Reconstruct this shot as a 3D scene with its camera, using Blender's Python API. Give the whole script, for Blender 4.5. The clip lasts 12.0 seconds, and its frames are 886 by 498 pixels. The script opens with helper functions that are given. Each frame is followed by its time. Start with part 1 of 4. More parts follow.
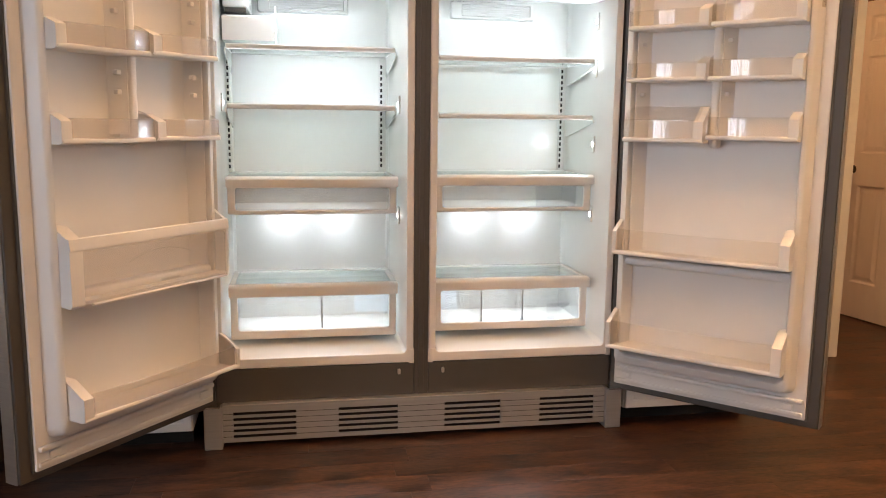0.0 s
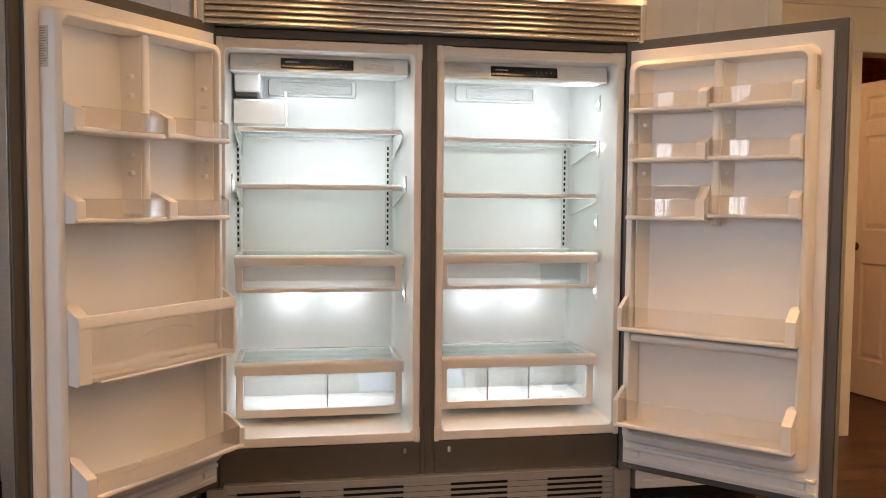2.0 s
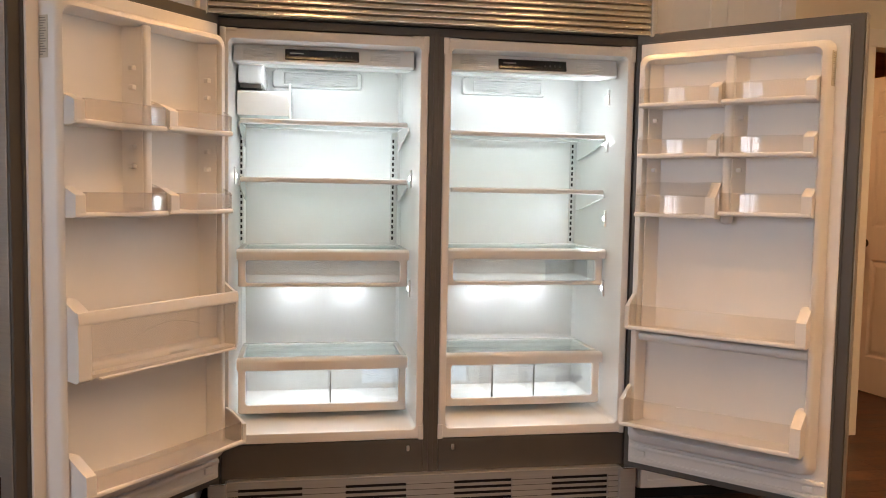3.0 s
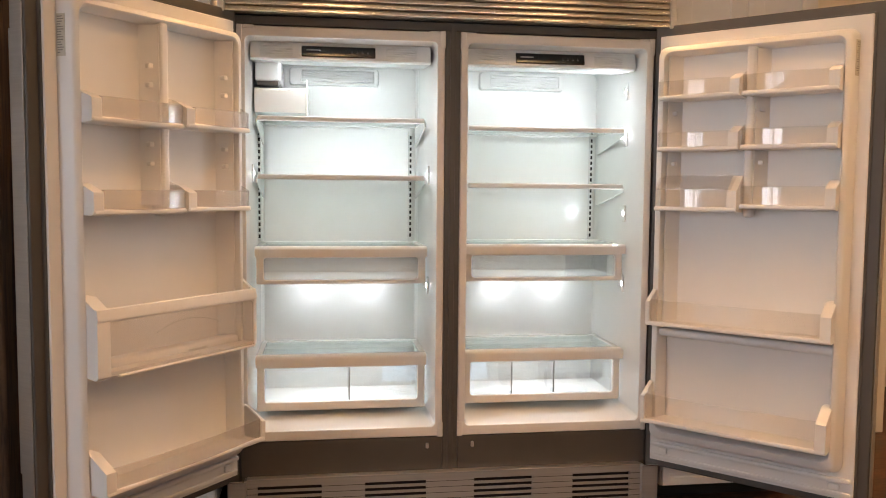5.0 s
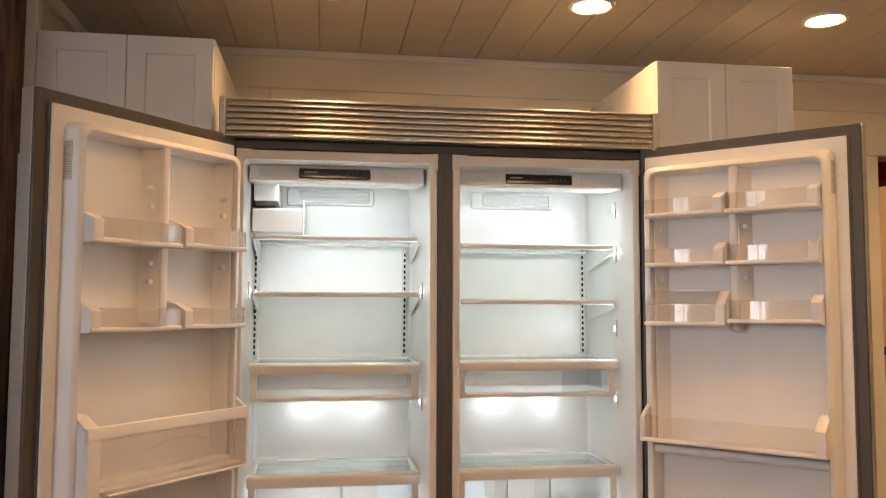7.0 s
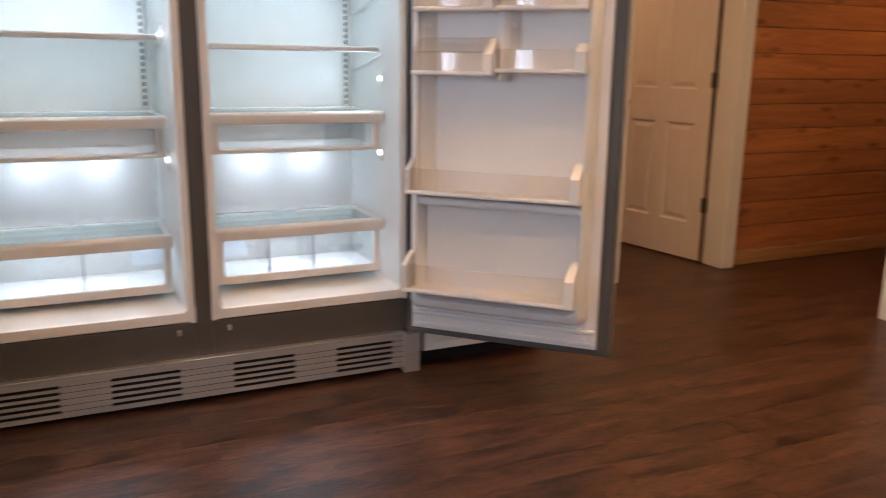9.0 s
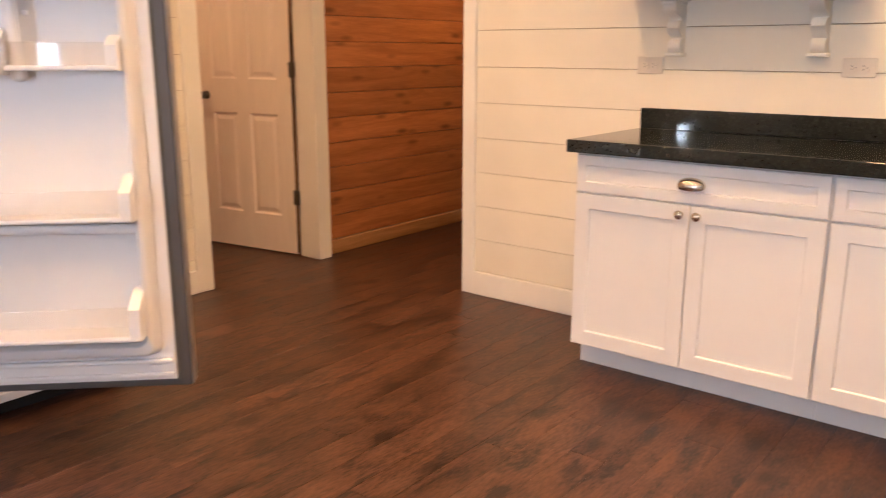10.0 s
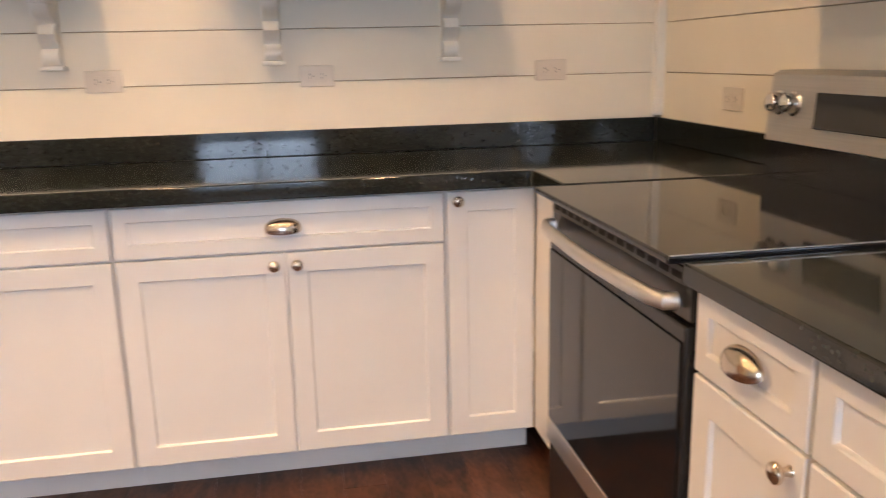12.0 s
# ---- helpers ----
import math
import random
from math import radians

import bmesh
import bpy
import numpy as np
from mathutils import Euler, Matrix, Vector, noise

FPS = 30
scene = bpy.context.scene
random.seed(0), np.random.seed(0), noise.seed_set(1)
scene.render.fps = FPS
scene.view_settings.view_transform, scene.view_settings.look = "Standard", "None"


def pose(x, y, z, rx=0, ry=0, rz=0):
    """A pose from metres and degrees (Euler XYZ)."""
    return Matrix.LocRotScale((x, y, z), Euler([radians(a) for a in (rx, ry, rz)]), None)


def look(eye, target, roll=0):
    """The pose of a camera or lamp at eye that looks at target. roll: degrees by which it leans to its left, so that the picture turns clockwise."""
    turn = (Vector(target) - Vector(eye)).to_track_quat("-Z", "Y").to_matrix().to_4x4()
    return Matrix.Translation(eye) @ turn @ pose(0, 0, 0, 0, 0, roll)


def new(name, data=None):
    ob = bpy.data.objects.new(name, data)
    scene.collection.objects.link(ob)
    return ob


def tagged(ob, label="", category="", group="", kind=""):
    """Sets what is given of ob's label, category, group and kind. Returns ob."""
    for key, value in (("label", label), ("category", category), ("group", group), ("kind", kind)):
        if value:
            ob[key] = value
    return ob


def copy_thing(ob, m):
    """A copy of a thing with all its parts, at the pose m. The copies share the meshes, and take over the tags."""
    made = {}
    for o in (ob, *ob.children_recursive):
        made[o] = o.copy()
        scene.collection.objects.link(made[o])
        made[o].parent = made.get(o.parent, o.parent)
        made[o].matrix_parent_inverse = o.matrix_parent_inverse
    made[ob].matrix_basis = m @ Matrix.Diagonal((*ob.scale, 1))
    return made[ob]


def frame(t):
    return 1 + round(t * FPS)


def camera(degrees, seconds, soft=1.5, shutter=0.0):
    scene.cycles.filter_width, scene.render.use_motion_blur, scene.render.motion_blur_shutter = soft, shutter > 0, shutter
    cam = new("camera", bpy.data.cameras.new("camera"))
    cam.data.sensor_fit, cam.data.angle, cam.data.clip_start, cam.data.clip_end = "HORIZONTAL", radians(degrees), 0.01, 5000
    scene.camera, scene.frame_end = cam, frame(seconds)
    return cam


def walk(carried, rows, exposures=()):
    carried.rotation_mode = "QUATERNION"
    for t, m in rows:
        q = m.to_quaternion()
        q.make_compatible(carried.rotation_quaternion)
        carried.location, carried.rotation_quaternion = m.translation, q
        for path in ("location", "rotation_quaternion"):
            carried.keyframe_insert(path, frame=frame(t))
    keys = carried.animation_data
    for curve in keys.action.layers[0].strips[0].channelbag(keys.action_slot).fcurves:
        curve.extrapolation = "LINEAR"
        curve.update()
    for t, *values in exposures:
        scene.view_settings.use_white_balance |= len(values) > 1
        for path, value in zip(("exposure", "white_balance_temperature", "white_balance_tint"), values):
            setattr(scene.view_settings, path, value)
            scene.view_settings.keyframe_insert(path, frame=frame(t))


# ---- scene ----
cam = camera(57.0, 12.0, soft=1.0, shutter=0.28)
PATH = [
    (0, (-0.485, -3.1, 1.241), (-0.128, -1.156, 0.936), 0.7),
    (0.5, (-0.489, -3.106, 1.239), (-0.127, -1.157, 0.977), 0.7),
    (1, (-0.492, -3.12, 1.247), (-0.136, -1.163, 1.037), 0.6),
    (1.5, (-0.495, -3.124, 1.245), (-0.142, -1.161, 1.094), 0.5),
    (2, (-0.493, -3.124, 1.24), (-0.146, -1.157, 1.126), 0.5),
    (2.5, (-0.495, -3.117, 1.244), (-0.152, -1.15, 1.123), 0.8),
    (3, (-0.49, -3.079, 1.261), (-0.153, -1.112, 1.121), 1.0),
    (5, (-0.479, -3.064, 1.247), (-0.191, -1.09, 1.105), 0.5),
    (5.5, (-0.485, -3.076, 1.256), (-0.184, -1.101, 1.16), 0.3),
    (6, (-0.462, -3.092, 1.229), (-0.166, -1.115, 1.267), 0.1),
    (6.5, (-0.467, -3.115, 1.251), (-0.173, -1.142, 1.395), 0.1),
    (6.7, (-0.466, -3.115, 1.246), (-0.175, -1.144, 1.423), 0.1),
    (8.3, (-0.480, -2.963, 1.317), (-0.137, -1.033, 0.922), 1.6),
    (8.5, (-0.472, -2.926, 1.344), (-0.057, -1.024, 0.889), 1.4),
    (9, (-0.413, -2.916, 1.225), (0.413, -1.149, 0.779), 0.8),
    (9.5, (-0.322, -2.883, 1.237), (0.918, -1.391, 0.75), 0.6),
    (10, (-0.115, -2.823, 1.248), (1.406, -1.613, 0.778), 0.1),
    (10.5, (0.048, -2.793, 1.245), (1.731, -1.811, 0.793), 0.2),
    (11, (0.133, -2.747, 1.221), (1.985, -2.128, 0.785), 0.75),
    (11.5, (0.27, -2.724, 1.245), (2.219, -2.583, 0.818), -0.5),
    (12, (0.368, -2.713, 1.248), (2.285, -3.050, 0.789), -1.35),
]
EXPOSURES = [(0.0, 0.25, 6550, 16), (0.5, 0.1, 6580, 16), (3.0, 0.12, 6650, 16), (6.0, 0.15, 6800, 16), (6.5, 0.12, 6950, 16), (8.5, -0.05, 6080, 15), (9.0, 0.1, 5800, 16), (9.5, 0.4, 5950, 19), (10.0, 0.9, 5980, 19), (10.5, 0.92, 5980, 18), (11.0, 0.95, 5720, 17), (11.5, 0.95, 5600, 15), (12.0, 0.9, 5620, 13)]
walk(cam, [(t, look(eye, target, roll)) for t, eye, target, roll in PATH], EXPOSURES)

# ---- room sizes ----
EAST, SOUTH, WEST, NORTH, CEIL = 3.26, -4.06, -3.0, 0.80, 2.47
ROW = 0.1755          # height of one shiplap board

# ---- world and lights ----
world = bpy.data.worlds.new("world")
scene.world = world
world.use_nodes = True
wn = world.node_tree.nodes
sky = wn.new("ShaderNodeTexSky")
sky.sky_type, sky.sun_disc = "NISHITA", False
sky.sun_elevation, sky.sun_rotation = radians(38), radians(250)
world.node_tree.links.new(sky.outputs[0], wn["Background"].inputs[0])
wn["Background"].inputs[1].default_value = 0.15

WARM, COOL, LED = (1.0, 0.545, 0.215), (0.84, 0.92, 1.0), (0.84, 0.95, 1.0)


def area_lamp(name, m, sx, sy, power, colour, shape="RECTANGLE", spread=180):
    data = bpy.data.lights.new(name, "AREA")
    data.shape, data.size, data.size_y = shape, sx, sy
    data.energy, data.color, data.spread = power, colour, radians(spread)
    ob = new(name, data)
    ob.matrix_basis = m
    return ob


CANS = [(x, y) for y in (0.0, -1.0, -2.06, -3.12) for x in (-0.45, 0.60, 1.63, 2.62 if y == 0 else 2.38)]
for cx, cy_ in CANS:
    area_lamp("can_and_fill_light", pose(cx, cy_, CEIL - 0.012), 0.14, 0.14, 3.65, WARM, "DISK", 122)
# Unseen lamps, added to brighten the log wall and the open door.
FILL_CANS = [(4.4, 0.25), (2.3, 1.7)]
for (cx, cy_), watts in zip(FILL_CANS, (4.0, 7.5)):
    area_lamp("can_and_fill_light", pose(cx, cy_, CEIL - 0.012), 0.14, 0.14, watts, WARM, "DISK", 150)
# Skylight slants down through the two windows.
area_lamp("window_daylight", pose(WEST - 0.72, -2.30, 1.75, 0, -62, 0), 2.0, 1.7, 80, COOL)
area_lamp("window_daylight", pose(0.55, SOUTH - 0.48, 1.84, 60, 0, 0), 1.3, 0.9, 8, COOL)

# ---- materials ----


def material(name, colour, rough=0.5, metal=0.0, vary=0.06, scale=6.0, bump=0.0, bump_scale=60.0, stretch=(1, 1, 1), coat=0.0, random_tone=0.0, specks=None):
    m = bpy.data.materials.new(name)
    m.use_nodes = True
    nt = m.node_tree
    nodes, links = nt.nodes, nt.links
    bsdf = nodes["Principled BSDF"]
    bsdf.inputs["Metallic"].default_value = metal
    bsdf.inputs["Coat Weight"].default_value = coat
    bsdf.inputs["Coat Roughness"].default_value = 0.15
    tc = nodes.new("ShaderNodeTexCoord")
    mp = nodes.new("ShaderNodeMapping")
    mp.inputs["Scale"].default_value = stretch
    links.new(tc.outputs["Object"], mp.inputs["Vector"])
    n1 = nodes.new("ShaderNodeTexNoise")
    n1.inputs["Scale"].default_value, n1.inputs["Detail"].default_value = scale, 6
    links.new(mp.outputs[0], n1.inputs["Vector"])
    ramp = nodes.new("ShaderNodeMapRange")
    ramp.inputs[1].default_value, ramp.inputs[2].default_value = 0.3, 0.7
    ramp.inputs[3].default_value, ramp.inputs[4].default_value = 1 - vary, 1 + vary
    links.new(n1.outputs["Fac"], ramp.inputs[0])
    mul = nodes.new("ShaderNodeVectorMath")
    mul.operation = "SCALE"
    mul.inputs[0].default_value = colour
    last = ramp.outputs[0]
    if random_tone:
        info = nodes.new("ShaderNodeObjectInfo")
        rr = nodes.new("ShaderNodeMapRange")
        rr.inputs[3].default_value, rr.inputs[4].default_value = 1 - random_tone, 1 + random_tone
        links.new(info.outputs["Random"], rr.inputs[0])
        mm = nodes.new("ShaderNodeMath")
        mm.operation = "MULTIPLY"
        links.new(last, mm.inputs[0])
        links.new(rr.outputs[0], mm.inputs[1])
        last = mm.outputs[0]
    links.new(last, mul.inputs["Scale"])
    out = mul.outputs[0]
    if specks:
        vor = nodes.new("ShaderNodeTexNoise")
        vor.inputs["Scale"].default_value, vor.inputs["Detail"].default_value = specks[0], 3
        links.new(tc.outputs["Object"], vor.inputs["Vector"])
        r2 = nodes.new("ShaderNodeMapRange")
        r2.inputs[1].default_value, r2.inputs[2].default_value = specks[1], specks[1] + 0.06
        links.new(vor.outputs["Fac"], r2.inputs[0])
        mix = nodes.new("ShaderNodeMix")
        mix.data_type = "RGBA"
        mix.inputs["B"].default_value = (*specks[2], 1)
        links.new(out, mix.inputs["A"])
        links.new(r2.outputs[0], mix.inputs["Factor"])
        out = mix.outputs["Result"]
    links.new(out, bsdf.inputs["Base Color"])
    r3 = nodes.new("ShaderNodeMapRange")
    r3.inputs[3].default_value, r3.inputs[4].default_value = max(0.02, rough * 0.85), min(1, rough * 1.15)
    links.new(n1.outputs["Fac"], r3.inputs[0])
    links.new(r3.outputs[0], bsdf.inputs["Roughness"])
    if bump:
        n2 = nodes.new("ShaderNodeTexNoise")
        n2.inputs["Scale"].default_value, n2.inputs["Detail"].default_value = bump_scale, 4
        links.new(mp.outputs[0], n2.inputs["Vector"])
        b = nodes.new("ShaderNodeBump")
        b.inputs["Strength"].default_value, b.inputs["Distance"].default_value = bump, 0.004
        links.new(n2.outputs["Fac"], b.inputs["Height"])
        links.new(b.outputs[0], bsdf.inputs["Normal"])
    return m


def wood(name, light, dark, stretch, scale=5.0, rough=0.4, knots=0.0, random_tone=0.25, bump=0.15, fine=0.35, spec=0.5):
    """Boards with long grain: streaks of two tones, a finer grain, knots, and a tone of its own for every board."""
    m = bpy.data.materials.new(name)
    m.use_nodes = True
    nodes, links = m.node_tree.nodes, m.node_tree.links
    bsdf = nodes["Principled BSDF"]
    bsdf.inputs["Specular IOR Level"].default_value = spec
    tc, info = nodes.new("ShaderNodeTexCoord"), nodes.new("ShaderNodeObjectInfo")
    off = nodes.new("ShaderNodeVectorMath")
    off.operation = "MULTIPLY_ADD"
    off.inputs[1].default_value = (37.0, 53.0, 19.0)
    links.new(info.outputs["Random"], off.inputs[0])
    links.new(tc.outputs["Object"], off.inputs[2])
    mp = nodes.new("ShaderNodeMapping")
    mp.inputs["Scale"].default_value = stretch
    links.new(off.outputs[0], mp.inputs["Vector"])
    n1, n2 = nodes.new("ShaderNodeTexNoise"), nodes.new("ShaderNodeTexNoise")
    n1.inputs["Scale"].default_value, n1.inputs["Detail"].default_value, n1.inputs["Distortion"].default_value = scale, 8, 0.8
    n2.inputs["Scale"].default_value, n2.inputs["Detail"].default_value = scale * 7, 6
    links.new(mp.outputs[0], n1.inputs["Vector"])
    links.new(mp.outputs[0], n2.inputs["Vector"])
    add = nodes.new("ShaderNodeMath")
    add.operation = "MULTIPLY_ADD"
    add.inputs[1].default_value = fine
    links.new(n2.outputs["Fac"], add.inputs[0])
    links.new(n1.outputs["Fac"], add.inputs[2])
    ramp = nodes.new("ShaderNodeValToRGB")
    ramp.color_ramp.elements[0].position, ramp.color_ramp.elements[0].color = 0.305 + fine / 2, (*dark, 1)
    ramp.color_ramp.elements[1].position, ramp.color_ramp.elements[1].color = min(1.0, 0.685 + fine / 2), (*light, 1)
    links.new(add.outputs[0], ramp.inputs[0])
    out = ramp.outputs[0]
    if knots:
        mk = nodes.new("ShaderNodeMapping")
        mk.inputs["Scale"].default_value = [1 + (v - 1) * 0.35 for v in stretch]
        links.new(off.outputs[0], mk.inputs["Vector"])
        vo = nodes.new("ShaderNodeTexVoronoi")
        vo.inputs["Scale"].default_value = knots
        links.new(mk.outputs[0], vo.inputs["Vector"])
        kr = nodes.new("ShaderNodeMapRange")
        kr.inputs[1].default_value, kr.inputs[2].default_value = 0.08, 0.26
        kr.inputs[3].default_value, kr.inputs[4].default_value = 0.75, 0.0
        links.new(vo.outputs["Distance"], kr.inputs[0])
        mix = nodes.new("ShaderNodeMix")
        mix.data_type = "RGBA"
        mix.inputs["B"].default_value = (dark[0] * 0.35, dark[1] * 0.3, dark[2] * 0.3, 1)
        links.new(out, mix.inputs["A"])
        links.new(kr.outputs[0], mix.inputs["Factor"])
        out = mix.outputs["Result"]
    rr = nodes.new("ShaderNodeMapRange")
    rr.inputs[3].default_value, rr.inputs[4].default_value = 1 - random_tone, 1 + random_tone
    links.new(info.outputs["Random"], rr.inputs[0])
    sc = nodes.new("ShaderNodeVectorMath")
    sc.operation = "SCALE"
    links.new(out, sc.inputs[0])
    links.new(rr.outputs[0], sc.inputs["Scale"])
    links.new(sc.outputs[0], bsdf.inputs["Base Color"])
    r3 = nodes.new("ShaderNodeMapRange")
    r3.inputs[3].default_value, r3.inputs[4].default_value = rough * 0.75, rough * 1.3
    links.new(n1.outputs["Fac"], r3.inputs[0])
    links.new(r3.outputs[0], bsdf.inputs["Roughness"])
    b = nodes.new("ShaderNodeBump")
    b.inputs["Strength"].default_value, b.inputs["Distance"].default_value = bump, 0.003
    links.new(add.outputs[0], b.inputs["Height"])
    links.new(b.outputs[0], bsdf.inputs["Normal"])
    return m


def clear(name, tint, body, fac, rough, gloss=0.06):
    """Thin clear plastic or glass: mostly see-through, with a faint body and a gloss."""
    m = bpy.data.materials.new(name)
    m.use_nodes = True
    nodes, links = m.node_tree.nodes, m.node_tree.links
    nodes.remove(nodes["Principled BSDF"])
    tr, df, gl = nodes.new("ShaderNodeBsdfTransparent"), nodes.new("ShaderNodeBsdfPrincipled"), nodes.new("ShaderNodeBsdfGlossy")
    tr.inputs[0].default_value = (*tint, 1)
    df.inputs["Base Color"].default_value = (*body, 1)
    df.inputs["Roughness"].default_value = 0.35
    gl.inputs["Roughness"].default_value = rough
    m1, m2 = nodes.new("ShaderNodeMixShader"), nodes.new("ShaderNodeMixShader")
    noise_ = nodes.new("ShaderNodeTexNoise")
    noise_.inputs["Scale"].default_value = 9.0
    mr = nodes.new("ShaderNodeMapRange")
    mr.inputs[3].default_value, mr.inputs[4].default_value = fac * 0.95, fac * 1.05
    links.new(noise_.outputs["Fac"], mr.inputs[0])
    links.new(mr.outputs[0], m1.inputs[0])
    links.new(tr.outputs[0], m1.inputs[1])
    links.new(df.outputs[0], m1.inputs[2])
    lw = nodes.new("ShaderNodeLayerWeight")
    lw.inputs["Blend"].default_value = 0.5
    pw, ad = nodes.new("ShaderNodeMath"), nodes.new("ShaderNodeMath")
    pw.operation, ad.operation = "POWER", "MULTIPLY_ADD"
    pw.inputs[1].default_value, ad.inputs[1].default_value, ad.inputs[2].default_value = 4.0, 0.5, gloss
    links.new(lw.outputs["Facing"], pw.inputs[0])
    links.new(pw.outputs[0], ad.inputs[0])
    links.new(ad.outputs[0], m2.inputs[0])
    links.new(m1.outputs[0], m2.inputs[1])
    links.new(gl.outputs[0], m2.inputs[2])
    links.new(m2.outputs[0], nodes["Material Output"].inputs[0])
    return m


def glow(name, colour, strength):
    m = bpy.data.materials.new(name)
    m.use_nodes = True
    nodes = m.node_tree.nodes
    b = nodes["Principled BSDF"]
    b.inputs["Base Color"].default_value = (*colour, 1)
    b.inputs["Emission Color"].default_value = (*colour, 1)
    b.inputs["Emission Strength"].default_value = strength
    return m


M_CAB = material("cabinet_paint", (0.80, 0.78, 0.75), 0.38, vary=0.03, scale=3, bump=0.03, bump_scale=220)
M_SHIP = material("shiplap_paint", (0.80, 0.745, 0.625), 0.5, vary=0.04, scale=2.5, bump=0.06, bump_scale=90, random_tone=0.03)
M_GAP = material("joint_shadow_wood", (0.42, 0.33, 0.23), 0.9)
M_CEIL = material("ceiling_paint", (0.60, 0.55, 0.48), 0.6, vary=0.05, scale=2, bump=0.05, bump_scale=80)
M_TRIM = material("trim_paint", (0.80, 0.77, 0.70), 0.42, vary=0.03, scale=4, bump=0.03, bump_scale=120)
M_DOOR = material("door_paint", (0.80, 0.715, 0.625), 0.42, vary=0.03, scale=4, bump=0.08, bump_scale=160, stretch=(6, 6, 1))
M_PLASTIC = material("white_liner_plastic", (0.82, 0.82, 0.80), 0.20, vary=0.02, scale=5, bump=0.015, bump_scale=300)
M_LINER = material("white_door_plastic", (0.80, 0.78, 0.76), 0.35, vary=0.02, scale=5, bump=0.02, bump_scale=300)
M_FRAME = material("cream_frame_plastic", (0.74, 0.695, 0.655), 0.3, vary=0.02, scale=8)
M_STEEL = material("brushed_steel", (0.62, 0.60, 0.57), 0.42, 1.0, vary=0.06, scale=3, bump=0.12, bump_scale=40, stretch=(1, 1, 60))
M_STEELH = material("brushed_steel_satin", (0.70, 0.67, 0.63), 0.33, 0.95, vary=0.06, scale=3, bump=0.1, bump_scale=40, stretch=(1, 60, 60))
M_GREY = material("grey_painted_steel", (0.095, 0.086, 0.077), 0.42, 0.25, vary=0.06, scale=6, bump=0.05, bump_scale=200)
M_LOUVRE = material("louvre_steel", (0.86, 0.79, 0.68), 0.25, 0.95, vary=0.05, scale=3, bump=0.03, bump_scale=40, stretch=(1, 60, 60))
M_SLOT = material("grey_vent_slot", (0.80, 0.80, 0.79), 0.5)
M_GUARD = material("dull_steel", (0.56, 0.535, 0.49), 0.38, 0.85, vary=0.06, scale=3, bump=0.08, bump_scale=40, stretch=(1, 60, 60))
M_GRILLE = material("grille_steel", (0.46, 0.455, 0.45), 0.40, 0.55, vary=0.06, scale=3, bump=0.08, bump_scale=40, stretch=(1, 60, 60))
M_GASKET = material("grey_gasket_rubber", (0.10, 0.095, 0.09), 0.6, vary=0.05)
M_CHROME = material("chrome", (0.75, 0.73, 0.70), 0.12, 1.0, vary=0.02)
M_NICKEL = material("satin_nickel", (0.64, 0.55, 0.44), 0.2, 1.0, vary=0.03)
M_BLACK = material("black_glass", (0.010, 0.010, 0.011), 0.06, vary=0.1)
M_ENAMEL = material("black_enamel", (0.015, 0.015, 0.015), 0.25, vary=0.1)
M_DARK = material("dark_slot", (0.012, 0.011, 0.010), 0.8)
M_PANEL = material("black_control_panel", (0.012, 0.012, 0.012), 0.22, vary=0.1)
M_INK = material("grey_print", (0.45, 0.44, 0.42), 0.6)
M_DIM = material("dim_print", (0.10, 0.10, 0.10), 0.6)
M_LABEL = material("paper_label", (0.56, 0.52, 0.44), 0.6, vary=0.04, scale=30)
M_PRINT = material("dark_print", (0.26, 0.24, 0.21), 0.7)
M_OUTLET = material("outlet_plastic", (0.66, 0.60, 0.51), 0.35, vary=0.02)
M_BRONZE = material("dark_bronze", (0.10, 0.085, 0.07), 0.4, 0.7, vary=0.1)
M_GRANITE = material("black_granite", (0.014, 0.016, 0.0150), 0.07, vary=0.12, scale=90, specks=(130, 0.55, (0.026, 0.031, 0.026)))
M_FLOOR = wood("dark_oak_floor", (0.098, 0.0440, 0.0255), (0.012, 0.0060, 0.0044), (1.0, 3.2, 3.2), 5.0, 0.36, knots=3.2, random_tone=0.2, bump=0.22, fine=0.6, spec=0.32)
M_LOG = wood("cedar_log", (0.52, 0.205, 0.070), (0.34, 0.120, 0.038), (0.6, 6, 6), 2.6, 0.42, knots=4.0, random_tone=0.2)
M_POST = wood("rough_dark_timber", (0.20, 0.115, 0.062), (0.045, 0.026, 0.016), (9, 9, 0.8), 4.0, 0.8, knots=2.0, bump=0.7)
M_PINE = wood("pine_base", (0.50, 0.27, 0.11), (0.34, 0.16, 0.06), (0.7, 8, 8), 3.0, 0.45, random_tone=0.1)
M_BIN = clear("clear_bin_plastic", (0.982, 0.976, 0.970), (0.80, 0.76, 0.73), 0.035, 0.015)
M_FROST = clear("frosted_bin_plastic", (0.94, 0.93, 0.93), (0.80, 0.78, 0.77), 0.17, 0.12)
M_PANE = clear("drawer_window", (0.975, 0.985, 0.985), (0.82, 0.86, 0.87), 0.07, 0.03, 0.14)
M_SHELF = clear("shelf_glass", (0.93, 0.975, 0.965), (0.66, 0.80, 0.77), 0.09, 0.05)
M_WINDOW = clear("window_glass", (0.97, 0.98, 0.98), (0.8, 0.8, 0.8), 0.01, 0.01)
M_LAMP = glow("lamp_disc", (1.0, 0.66, 0.33), 34.0)
M_OUTSIDE = glow("hazy_daylight", (0.78, 0.90, 1.0), 1.1)
M_LED = glow("led_lens", (0.95, 0.98, 1.0), 25.0)

# ---- mesh helpers ----


